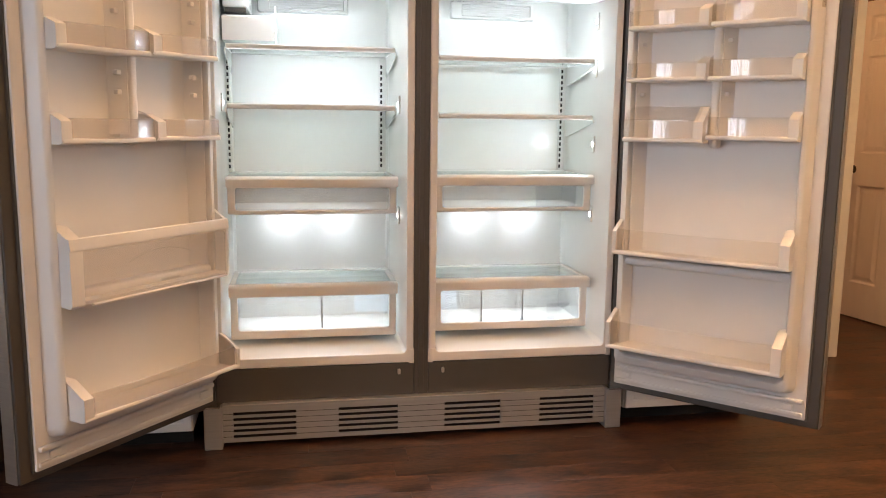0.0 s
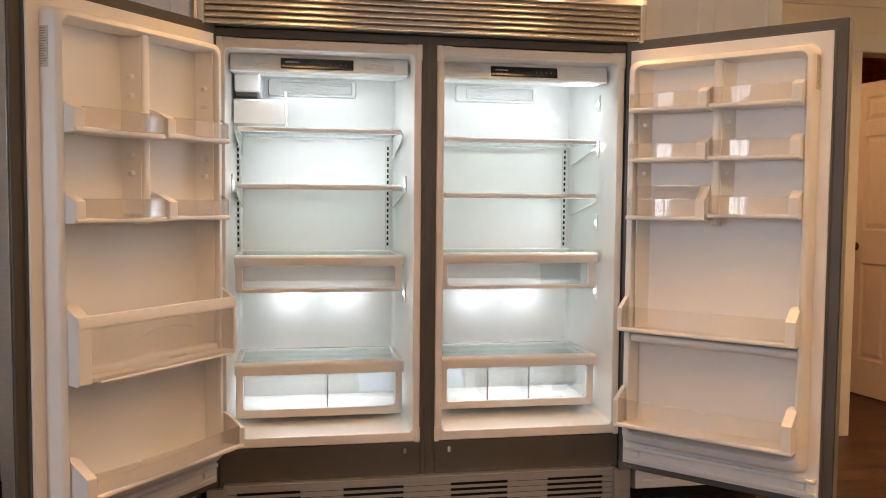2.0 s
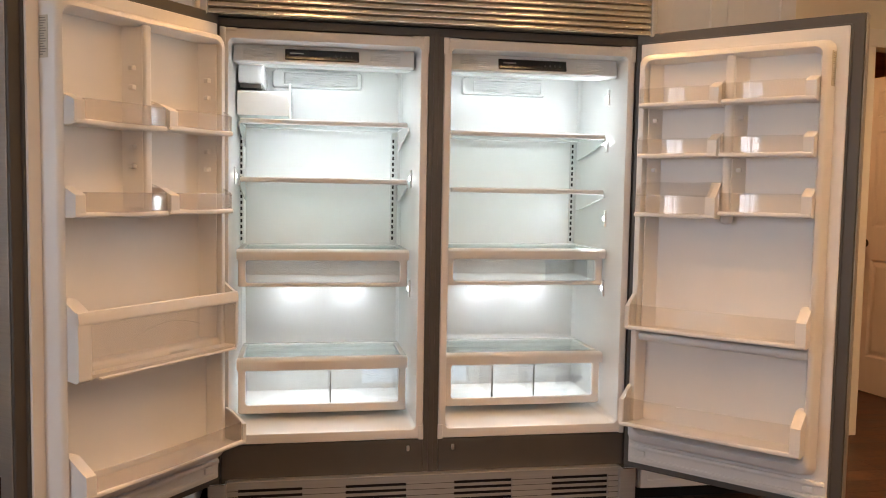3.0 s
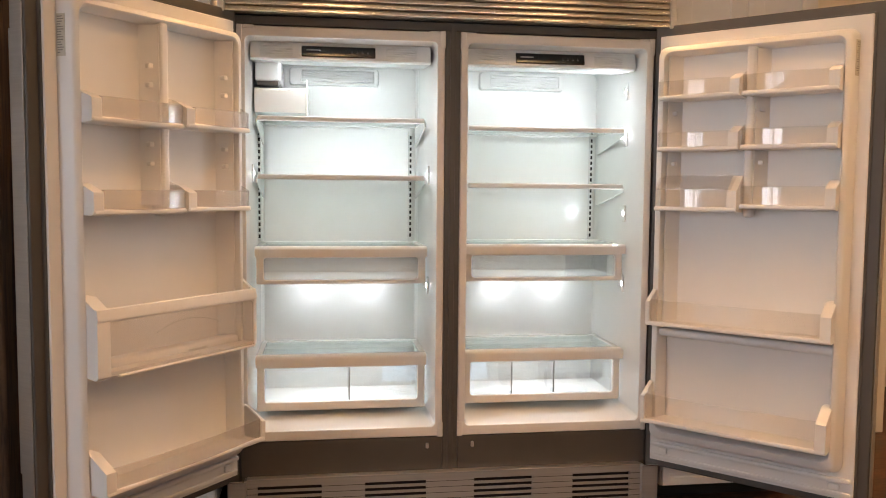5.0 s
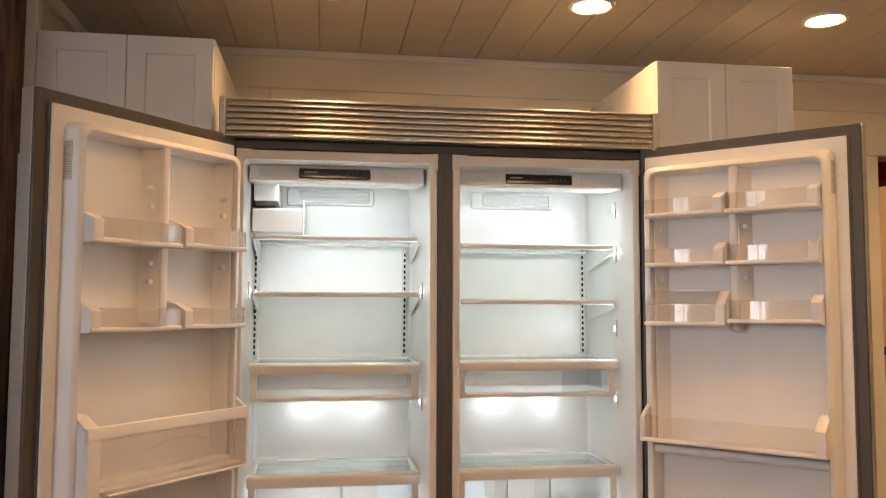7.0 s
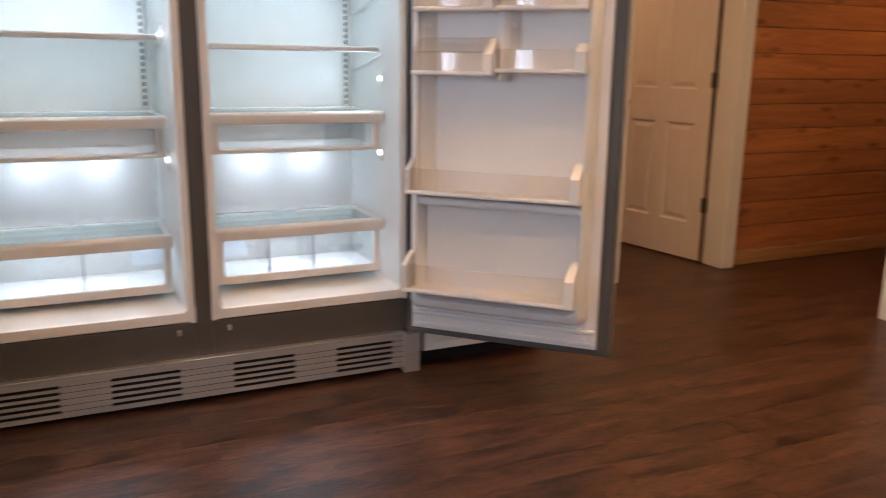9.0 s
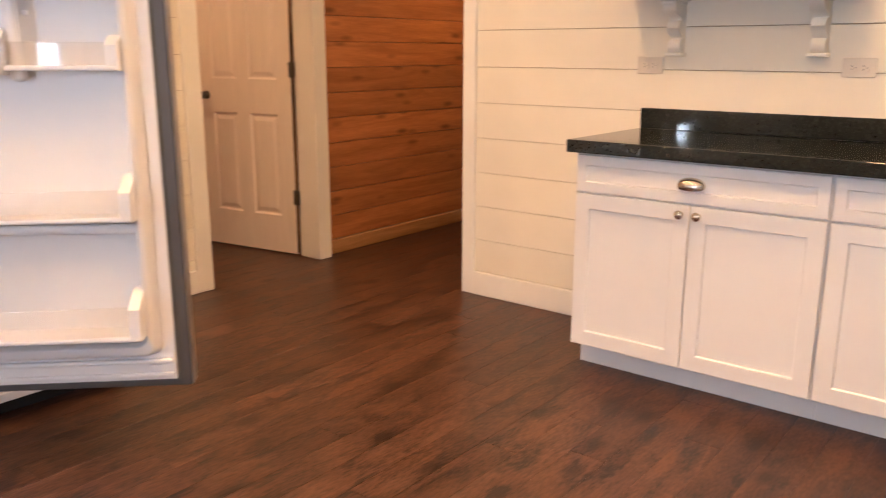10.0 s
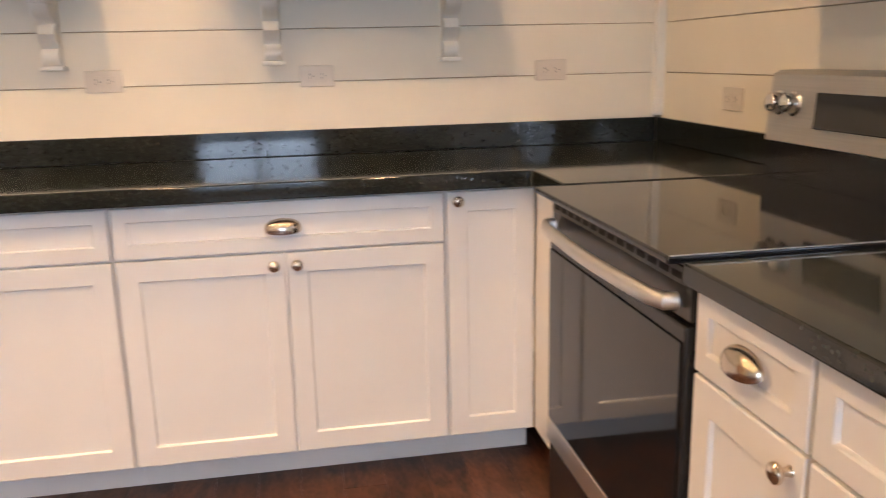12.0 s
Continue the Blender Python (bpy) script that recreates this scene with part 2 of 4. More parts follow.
def bx(bm, x0, x1, y0, y1, z0, z1, b=0.0, seg=2):
    """A box, with rounded edges where b is given."""
    x0, x1, y0, y1, z0, z1 = min(x0, x1), max(x0, x1), min(y0, y1), max(y0, y1), min(z0, z1), max(z0, z1)
    vs = bmesh.ops.create_cube(bm, size=1.0, matrix=Matrix.Translation(((x0 + x1) / 2, (y0 + y1) / 2, (z0 + z1) / 2)) @ Matrix.Diagonal((x1 - x0, y1 - y0, z1 - z0, 1)))["verts"]
    if b:
        b = min(b, 0.49 * min(x1 - x0, y1 - y0, z1 - z0))
        bmesh.ops.bevel(bm, geom=list({e for v in vs for e in v.link_edges}), offset=b, segments=seg, profile=0.5, affect="EDGES")
    return bm


def box(*a, **k):
    return bx(bmesh.new(), *a, **k)


def rod(bm, p0, p1, r, r2=None, seg=16):
    p0, p1 = Vector(p0), Vector(p1)
    m = Matrix.Translation((p0 + p1) / 2) @ (p1 - p0).to_track_quat("Z", "Y").to_matrix().to_4x4()
    bmesh.ops.create_cone(bm, cap_ends=True, segments=seg, radius1=r, radius2=r if r2 is None else r2, depth=(p1 - p0).length, matrix=m)
    return bm


def tube(bm, pts, r, seg=14):
    """One smooth bent rod through the points."""
    rows = []
    for i, p in enumerate(pts):
        way = Vector(pts[min(i + 1, len(pts) - 1)]) - Vector(pts[max(i - 1, 0)])
        q = way.to_track_quat("Z", "X").to_matrix()
        rows.append([bm.verts.new(Vector(p) + q @ Vector((r * math.cos(2 * math.pi * k / seg), r * math.sin(2 * math.pi * k / seg), 0))) for k in range(seg)])
    for a, b in zip(rows, rows[1:]):
        for k in range(seg):
            bm.faces.new((a[k], a[(k + 1) % seg], b[(k + 1) % seg], b[k]))
    bm.faces.new(rows[0][::-1])
    bm.faces.new(rows[-1])
    bmesh.ops.recalc_face_normals(bm, faces=bm.faces[:])
    return bm


def prism(bm, pts, axis, a, b):
    """A flat outline in the two other axes, drawn out along axis from a to b."""
    def at(p, d):
        q = list(p)
        q.insert(axis, d)
        return bm.verts.new(q)
    v0, v1 = [at(p, a) for p in pts], [at(p, b) for p in pts]
    n = len(pts)
    fs = [bm.faces.new(v0), bm.faces.new(v1[::-1])] + [bm.faces.new((v0[i], v1[i], v1[(i + 1) % n], v0[(i + 1) % n])) for i in range(n)]
    bmesh.ops.recalc_face_normals(bm, faces=fs)
    return bm


def rrect(u0, u1, z0, z1, r, y, n=4):
    """A rounded rectangle in x and z at the depth y."""
    if r <= 0:
        return [(u0, y, z0), (u1, y, z0), (u1, y, z1), (u0, y, z1)]
    out = []
    for cu, cz, a0 in ((u1 - r, z0 + r, -90), (u1 - r, z1 - r, 0), (u0 + r, z1 - r, 90), (u0 + r, z0 + r, 180)):
        out += [(cu + r * math.cos(radians(a0 + 90 * i / n)), y, cz + r * math.sin(radians(a0 + 90 * i / n))) for i in range(n + 1)]
    return out


def loft(bm, loops, cap0=False, cap1=True):
    rows = [[bm.verts.new(p) for p in loop] for loop in loops]
    fs = []
    for a, b in zip(rows, rows[1:]):
        n = len(a)
        fs += [bm.faces.new((a[i], a[(i + 1) % n], b[(i + 1) % n], b[i])) for i in range(n)]
    if cap0:
        fs.append(bm.faces.new(rows[0][::-1]))
    if cap1:
        fs.append(bm.faces.new(rows[-1]))
    bmesh.ops.recalc_face_normals(bm, faces=bm.faces[:])
    return bm


def lathe(bm, profile, origin, axis, seg=20):
    """Turns (radius, height) points about an axis through origin."""
    q = Vector(axis).to_track_quat("Z", "Y").to_matrix()
    rows = []
    for r, h in profile:
        rows.append([bm.verts.new(Vector(origin) + q @ Vector((r * math.cos(2 * math.pi * i / seg), r * math.sin(2 * math.pi * i / seg), h))) for i in range(seg)])
    for a, b in zip(rows, rows[1:]):
        for i in range(seg):
            bm.faces.new((a[i], a[(i + 1) % seg], b[(i + 1) % seg], b[i]))
    bm.faces.new(rows[-1])
    bmesh.ops.recalc_face_normals(bm, faces=bm.faces[:])
    return bm


def weighted_normals(me, limit):
    """Lets the large faces keep their flatness: corner normals are weighted by area, over faces that meet at a soft angle."""
    around = [[] for _ in me.vertices]
    faces = [(Vector(p.normal), max(p.area, 1e-12), tuple(p.vertices)) for p in me.polygons]
    for i, (_, _, vs) in enumerate(faces):
        for v in vs:
            around[v].append(i)
    out = []
    for n, a, vs in faces:
        for v in vs:
            acc = Vector((0, 0, 0))
            for k in around[v]:
                if faces[k][0].dot(n) > limit:
                    acc += faces[k][0] * faces[k][1]
            out.append(acc.normalized() if acc.length > 0 else n)
    me.normals_split_custom_set(out)


def mesh_of(name, bm, mat, smooth=35):
    me = bpy.data.meshes.new(name)
    bm.to_mesh(me)
    bm.free()
    me.materials.append(mat)
    if smooth:
        me.shade_smooth()
        me.set_sharp_from_angle(angle=radians(smooth))
        weighted_normals(me, math.cos(radians(50)))
    return me


def part(name, bm, mat, parent=None, label="", smooth=35):
    ob = new(name, mesh_of(name, bm, mat, smooth))
    ob.parent = parent
    if label:
        tagged(ob, label)
    return ob


def thing(name, m, label, category, group="", kind=""):
    ob = new(name)
    ob.empty_display_size = 0.05
    ob.matrix_basis = m
    return tagged(ob, label, category, group, kind)


def structure(name, bm, mat, label, category):
    return tagged(part(name, bm, mat), label, category, kind="structure")

# ---- walls, floor and ceiling ----
BOARD = {}


def boards(parent, length_axis, a, b, fixed, out, z0, z1, mat, cuts=(), first=None, thick=0.013, seams=None):
    """Rows of boards on a wall, one object each. length_axis 0: the wall runs along x at y = fixed; 1: along y at x = fixed.
    out: the sign of the way the boards stand proud. cuts: openings as (a, b, z0, z1)."""
    z = z0
    row = 0
    top = first if first else z0 + ROW
    while z < z1 - 0.01:
        t = min(top, z1)
        spans = [(a, b)]
        for ca, cb, cz0, cz1 in cuts:
            if z < cz1 - 0.02 and t > cz0 + 0.02:
                spans = [s for p, q in spans for s in ((p, min(q, ca)), (max(p, cb), q)) if s[1] - s[0] > 0.02]
        for p, q in spans:
            n = max(1, math.ceil((q - p) / 3.7))
            shift = 0.35 * math.sin(row * 2.4) if n > 1 else 0.0
            joints = [p] + [p + (q - p) * i / n + shift for i in range(1, n)] + [q]
            if seams:
                joints = [p] + [v for v in seams[row % len(seams)] if p < v < q] + [q]
            for j0, j1 in zip(joints, joints[1:]):
                key = (length_axis, round(j1 - j0, 3), round(t - z, 3), out, mat.name)
                if key not in BOARD:
                    l, h, g = (j1 - j0) / 2, (t - z) / 2, 0.0013
                    bm = box(-l + 0.001, l - 0.001, -thick / 2, thick / 2, -h + g, h - g, b=0.0015, seg=1) if length_axis == 0 else box(-thick / 2, thick / 2, -l + 0.001, l - 0.001, -h + g, h - g, b=0.0015, seg=1)
                    BOARD[key] = mesh_of("board", bm, mat, 0)
                ob = new("board", BOARD[key])
                ob.parent = parent
                mid, off = (j0 + j1) / 2, fixed - out * thick / 2
                ob.location = (mid, off, (z + t) / 2) if length_axis == 0 else (off, mid, (z + t) / 2)
        z, top, row = t, t + ROW, row + 1


def wall(name, pieces, label):
    bm = bmesh.new()
    for p in pieces:
        bx(bm, *p)
    return structure(name, bm, M_GAP, label, "wall")


T = 0.12
DOOR_X0, DOOR_X1, DOOR_TOP = 2.42, 3.235, 2.05
# North wall, with the doorway to the back room; the core behind the boards is toned for the joints' shade.
wall_north = wall("wall_north", [(-1.66, DOOR_X0, NORTH, NORTH + T, 0, CEIL), (DOOR_X0, DOOR_X1, NORTH, NORTH + T, DOOR_TOP, CEIL), (DOOR_X1, 3.30, NORTH, NORTH + T, 0, CEIL)],
                  "cream painted horizontal shiplap wall behind the refrigerators")
wall_hall = wall("wall_hall", [(3.30, 6.2, NORTH + 0.075, NORTH + T + 0.02, 0, CEIL)], "wall of varnished orange cedar log siding in the hall")
wall_east = wall("wall_east", [(EAST, EAST + T, SOUTH - T, -0.295, 0, CEIL), (EAST, EAST + T, -0.295, NORTH, 2.10, CEIL)], "cream painted horizontal shiplap wall behind the counter")
wall_south = wall("wall_south", [(WEST - T, 0.0, SOUTH - T, SOUTH, 0, CEIL), (1.10, EAST, SOUTH - T, SOUTH, 0, CEIL), (0.0, 1.10, SOUTH - T, SOUTH, 0, 1.08), (0.0, 1.10, SOUTH - T, SOUTH, 2.0, CEIL)], "cream painted horizontal shiplap wall behind the range")
wall_west = wall("wall_west", [(WEST - T, WEST, SOUTH, -2.95, 0, CEIL), (WEST - T, WEST, -1.65, NORTH + T, 0, CEIL), (WEST - T, WEST, -2.95, -1.65, 0, 0.12), (WEST - T, WEST, -2.95, -1.65, 2.15, CEIL)],
                 "cream painted wall with a double window")
bm = box(WEST, WEST + 0.012, SOUTH, -2.95, 0, CEIL)
bx(bm, WEST, WEST + 0.012, -1.65, NORTH, 0, CEIL)
bx(bm, WEST, WEST + 0.012, -2.95, -1.65, 0, 0.12)
bx(bm, WEST, WEST + 0.012, -2.95, -1.65, 2.15, CEIL)
part("wall_lining", bm, M_SHIP, wall_west)
wall_left = structure("wall_left", box(-1.66, -1.545, 0.03, NORTH, 0, CEIL), M_SHIP, "short cream painted wall return beside the tall cabinet", "wall")
structure("wall_left_north", box(WEST - T, -1.66, NORTH, NORTH + T, 0, CEIL), M_SHIP, "plain cream painted wall", "wall")
structure("wall_hall_south", box(EAST + T, 6.2, -0.42, -0.30, 0, CEIL), M_SHIP, "plain cream painted hall wall", "wall")
structure("wall_hall_end", box(6.2, 6.3, -0.42, NORTH + T, 0, CEIL), M_SHIP, "plain cream painted hall end wall", "wall")
bm = box(1.6, 4.2, 3.0, 3.1, 0, CEIL)
bx(bm, 1.5, 1.6, NORTH + T, 3.1, 0, CEIL)
bx(bm, 4.2, 4.3, NORTH + T, 3.1, 0, CEIL)
structure("wall_back_room", bm, M_LOG, "wood lined walls of the room behind the open door", "wall")

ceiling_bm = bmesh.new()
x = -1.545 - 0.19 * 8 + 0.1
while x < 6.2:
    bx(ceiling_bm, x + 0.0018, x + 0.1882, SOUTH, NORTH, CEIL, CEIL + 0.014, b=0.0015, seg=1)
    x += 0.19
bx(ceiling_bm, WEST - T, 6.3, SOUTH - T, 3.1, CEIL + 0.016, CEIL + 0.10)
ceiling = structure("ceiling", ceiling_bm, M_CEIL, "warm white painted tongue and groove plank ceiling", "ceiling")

floor = structure("floor", box(WEST - T, 6.3, SOUTH - T, 3.1, -0.12, -0.008), M_FLOOR, "dark brown hand-scraped wood plank floor", "floor")

boards(wall_north, 0, -1.545, 3.30, NORTH, 1, 0.126, 2.44, M_SHIP, cuts=[(DOOR_X0 - 0.09, 3.40, 0, 2.115)], first=0.1795, seams=[(-0.727,), (1.9,), (0.4,)])
boards(wall_east, 1, SOUTH + 0.03, -0.36, EAST, 1, 0.126, 2.415, M_SHIP, first=0.297)
boards(wall_south, 0, WEST + 0.012, EAST - 0.03, SOUTH, -1, 0.126, 2.415, M_SHIP, cuts=[(0.0, 1.10, 1.08, 2.0)], first=0.297)

# Log siding: rounded courses, each a board of its own.
course = 0.152
prof = [(-0.004, 0.0), (-0.0105, 0.003), (-0.0125, 0.030), (-0.0135, 0.076), (-0.0125, 0.122), (-0.0105, 0.149), (-0.004, 0.152)]
bm = prism(bmesh.new(), [(0.0, 0.0)] + prof + [(0.0, 0.152)], 0, 3.322, 6.2)
log_mesh = mesh_of("log_board", bm, M_LOG, 40)
for i in range(16):
    ob = new("log_board", log_mesh)
    ob.parent, ob.location = wall_hall, (0, NORTH + 0.075, 0.09 + i * course)
structure("hall_baseboard", box(3.322, 6.2, NORTH + 0.040, NORTH + 0.075, 0, 0.088, b=0.006), M_PINE, "light varnished pine baseboard under the log wall", "baseboard")

# Trim: crown strips, baseboards, corner boards, door casing.


def trim(name, dims, label, mat=None, b=0.004):
    return structure(name, box(*dims, b=b), mat or M_TRIM, label, "trim")


trim("crown_north", (-1.545, DOOR_X0 + 0.9, NORTH - 0.036, NORTH, 2.438, CEIL), "cream painted crown strip along the ceiling")
trim("crown_east", (EAST - 0.032, EAST, SOUTH + 0.03, -0.30, 2.415, CEIL), "cream painted crown strip along the ceiling")
trim("crown_south", (WEST + 0.03, EAST - 0.03, SOUTH, SOUTH + 0.032, 2.415, CEIL), "cream painted crown strip along the ceiling")
trim("crown_left", (-1.545, -1.515, -0.02, NORTH - 0.03, 2.415, CEIL), "cream painted crown strip along the ceiling")
trim("baseboard_north", (1.47, DOOR_X0 - 0.09, NORTH - 0.03, NORTH, 0, 0.124), "cream painted tall baseboard", b=0.005)
trim("baseboard_east", (EAST - 0.03, EAST, -1.25, -0.362, 0, 0.124), "cream painted tall baseboard", b=0.005)
trim("corner_board_southeast", (EAST - 0.045, EAST, SOUTH, SOUTH + 0.045, 1.02, 2.415), "cream painted corner board")
trim("corner_board_east", (EAST - 0.025, EAST + T + 0.01, -0.362, -0.285, 0, 2.415), "cream painted corner board at the end of the wall")
door_casing = trim("door_casing", (DOOR_X0 - 0.09, DOOR_X0 + 0.008, NORTH - 0.028, NORTH + T + 0.008, 0, DOOR_TOP), "cream painted flat door casing")
bm = box(DOOR_X1 - 0.012, DOOR_X1 + 0.088, NORTH - 0.005, NORTH + T + 0.05, 0, DOOR_TOP, b=0.005)
part("casing_board", bm, M_TRIM, door_casing)
part("casing_head", box(DOOR_X0 - 0.09, DOOR_X1 + 0.085, NORTH - 0.026, NORTH + T, DOOR_TOP + 0.002, DOOR_TOP + 0.09, b=0.004), M_TRIM, door_casing)

# Six-panel door, standing open into the back room.
DW = 0.76
door_1 = thing("door_1", pose(3.222, 0.985, 0.012, 0, 0, 98.5), "cream painted six-panel interior door, standing wide open", "door", kind="structure")
bm = bmesh.new()
xs, zs = [0.0, 0.112, 0.338, 0.440, 0.648, DW], [0.0, 0.232, 0.862, 1.070, 1.68, 1.77, 1.93, 2.02]
for i in range(5):
    for j in range(7):
        x0, x1, z0, z1 = xs[i], xs[i + 1], zs[j], zs[j + 1]
        if i in (1, 3) and j in (1, 3, 5):
            for s, y in ((1, 0.018), (-1, -0.018)):
                loft(bm, [rrect(x0, x1, z0, z1, 0, y), rrect(x0 + 0.012, x1 - 0.012, z0 + 0.012, z1 - 0.012, 0, y - s * 0.009), rrect(x0 + 0.022, x1 - 0.022, z0 + 0.022, z1 - 0.022, 0, y - s * 0.009),
                          rrect(x0 + 0.045, x1 - 0.045, z0 + 0.045, z1 - 0.045, 0, y - s * 0.002)])
        else:
            bx(bm, x0, x1, -0.018, 0.018, z0, z1)
part("door_leaf", bm, M_DOOR, door_1, smooth=0)
for s in (1, -1):
    bm = bmesh.new()
    lathe(bm, [(0.027, 0.0), (0.027, 0.006), (0.011, 0.010), (0.011, 0.030), (0.024, 0.040), (0.028, 0.052), (0.022, 0.064), (0.004, 0.068)], (DW - 0.065, 0.018 * s, 0.965), (0, s, 0))
    part("door_knob", bm, M_BRONZE, door_1, "round dark bronze door knob")
# Dark strip added for the shaded gap between leaf and jamb.
part("hinge_edge", box(-0.013, -0.0006, -0.017, 0.0165, 0.008, 2.02), M_POST, door_1, "dark brown strip standing in for the shaded gap at the hinges", smooth=0)
for z in (0.36, 1.13, 1.82):
    bm = box(-0.036, 0.012, 0.016, 0.022, z - 0.045, z + 0.045, b=0.002)
    rod(bm, (-0.006, 0.022, z - 0.046), (-0.006, 0.022, z + 0.046), 0.008, seg=10)
    part("hinge", bm, M_BRONZE, door_1, "dark bronze butt hinge")

# Rough timber post at the end of the left wall return.
bm = box(-1.80, -1.545, -0.16, 0.03, 0, CEIL, b=0.012, seg=3)
bmesh.ops.subdivide_edges(bm, edges=[e for e in bm.edges if e.calc_length() > 1.0], cuts=40, use_grid_fill=True)
for v in bm.verts:
    w = Vector((v.co.x * 3, v.co.y * 3, v.co.z * 4))
    v.co += Vector((noise.noise(w) * 0.006, noise.noise(w + Vector((9, 2, 5))) * 0.006, 0))
tagged(part("timber_post", bm, M_POST), "rough dark brown sawn timber post beside the cabinets", "post", kind="structure")

# Windows: a tall pair of sashes in the west wall, and a smaller pair over the south counter.


def sash_window(name, m, label, half, height, bars):
    """A double window: frame, mullion, crossbars and panes. It runs along local y, the room on its +x side."""
    g = thing(name, m, label, "window", kind="structure")
    bm = bmesh.new()
    for y0, y1, z0, z1 in ((-half, -half + 0.05, 0, height), (half - 0.05, half, 0, height), (-half + 0.05, half - 0.05, 0, 0.05), (-half + 0.05, half - 0.05, height - 0.05, height), (-0.035, 0.035, 0.05, height - 0.05)):
        bx(bm, -0.10, 0.02, y0, y1, z0, z1, b=0.004)
    part("window_frame", bm, M_TRIM, g)
    levels = [0.05] + [v for b in bars for v in (b - 0.02, b + 0.02)] + [height - 0.05]
    for y0, y1 in ((-half + 0.05, -0.035), (0.035, half - 0.05)):
        for b in bars:
            part("sash_bar", box(-0.075, -0.04, y0, y1, b - 0.02, b + 0.02, b=0.004), M_TRIM, g)
        for z0, z1 in zip(levels[::2], levels[1::2]):
            pane = part("pane", box(-0.062, -0.056, y0, y1, z0, z1), M_WINDOW, g, smooth=0)
            pane.visible_shadow = False
    part("window_sill", box(0.0, 0.06, -half - 0.035, half + 0.035, -0.03, 0.0, b=0.006), M_TRIM, g)
    return g


sash_window("window_1", pose(WEST, -2.30, 0.12), "tall double window with white painted frame, daylight outside", 0.65, 2.03, (0.40, 1.20))
sash_window("window_2", pose(0.55, SOUTH, 1.08, 0, 0, 90), "double window with white painted frame above the counter", 0.55, 0.92, (0.46,))

# Hazy daylight far outside the two windows.
structure("backdrop_west", box(-9.05, -9.0, -9.0, 4.0, -1.0, 6.0), M_OUTSIDE, "pale hazy daylight outside the tall window", "backdrop")
structure("backdrop_south", box(-6.0, 7.0, -10.05, -10.0, -1.0, 6.0), M_OUTSIDE, "pale hazy daylight outside the counter window", "backdrop")

# Recessed ceiling lights.
can = thing("ceiling_light", pose(CANS[0][0], CANS[0][1], CEIL), "round recessed ceiling light, switched on, warm glow", "ceiling light", "recessed ceiling lights")
bm = lathe(bmesh.new(), [(0.072, 0.002), (0.080, 0.009), (0.092, 0.006), (0.096, 0.0), (0.072, 0.0)], (0, 0, 0), (0, 0, -1), 32)
part("trim_ring", bm, M_TRIM, can)
bm = lathe(bmesh.new(), [(0.071, 0.0), (0.071, 0.004), (0.05, 0.006)], (0, 0, 0), (0, 0, -1), 32)
part("diffuser", bm, M_LAMP, can)
# The two cans past the grid are unseen fixtures for the added lamps.
for cx, cy_ in CANS[1:] + FILL_CANS:
    copy_thing(can, pose(cx, cy_, CEIL))

# ---- cabinets ----


def shaker(w, h, rail=0.057, t=0.02):
    """A framed front with a sunk panel: x 0..w, z 0..h, its face at y = 0, looking to -y."""
    bm = bmesh.new()
    e = 0.0025
    loft(bm, [rrect(0, w, 0, h, 0, t), rrect(0, w, 0, h, 0, e), rrect(e, w - e, e, h - e, 0, 0), rrect(rail, w - rail, rail, h - rail, 0, 0),
              rrect(rail + 0.002, w - rail - 0.002, rail + 0.002, h - rail - 0.002, 0, 0.002), rrect(rail + 0.004, w - rail - 0.004, rail + 0.004, h - rail - 0.004, 0, 0.009)], cap0=True)
    return bm


def knob(parent, x, z):
    bm = lathe(bmesh.new(), [(0.009, 0.0), (0.007, 0.004), (0.006, 0.012), (0.013, 0.017), (0.0165, 0.022), (0.0155, 0.027), (0.010, 0.030), (0.002, 0.031)], (x, 0, z), (0, -1, 0), 20)
    return part("knob", bm, M_NICKEL, parent, "round satin nickel knob")


def cup_pull(parent, x, z):
    """A bin pull: a half dome, open below, on a thin rim."""
    bm = bmesh.new()
    rows = []
    for j in range(9):
        a = math.radians(112) * j / 8
        rows.append([bm.verts.new((x + 0.050 * math.cos(b), -0.028 * math.sin(b) ** 0.8 * math.sin(a) - 0.001, z - 0.012 + 0.032 * math.sin(b) ** 0.7 * math.cos(a))) for b in [math.pi * (0.01 + 0.98 * i / 16) for i in range(17)]])
    for r0, r1 in zip(rows, rows[1:]):
        for i in range(16):
            bm.faces.new((r0[i], r0[i + 1], r1[i + 1], r1[i]))
    bmesh.ops.recalc_face_normals(bm, faces=bm.faces[:])
    bmesh.ops.solidify(bm, geom=bm.faces[:], thickness=0.0015)
    return part("cup_pull", bm, M_NICKEL, parent, "polished nickel cup pull")


def front(name, parent, x, z, w, h, rail=0.057):
    ob = part(name, shaker(w, h, rail), M_CAB, parent, smooth=0)
    ob.location = (x, 0, z)
    return ob


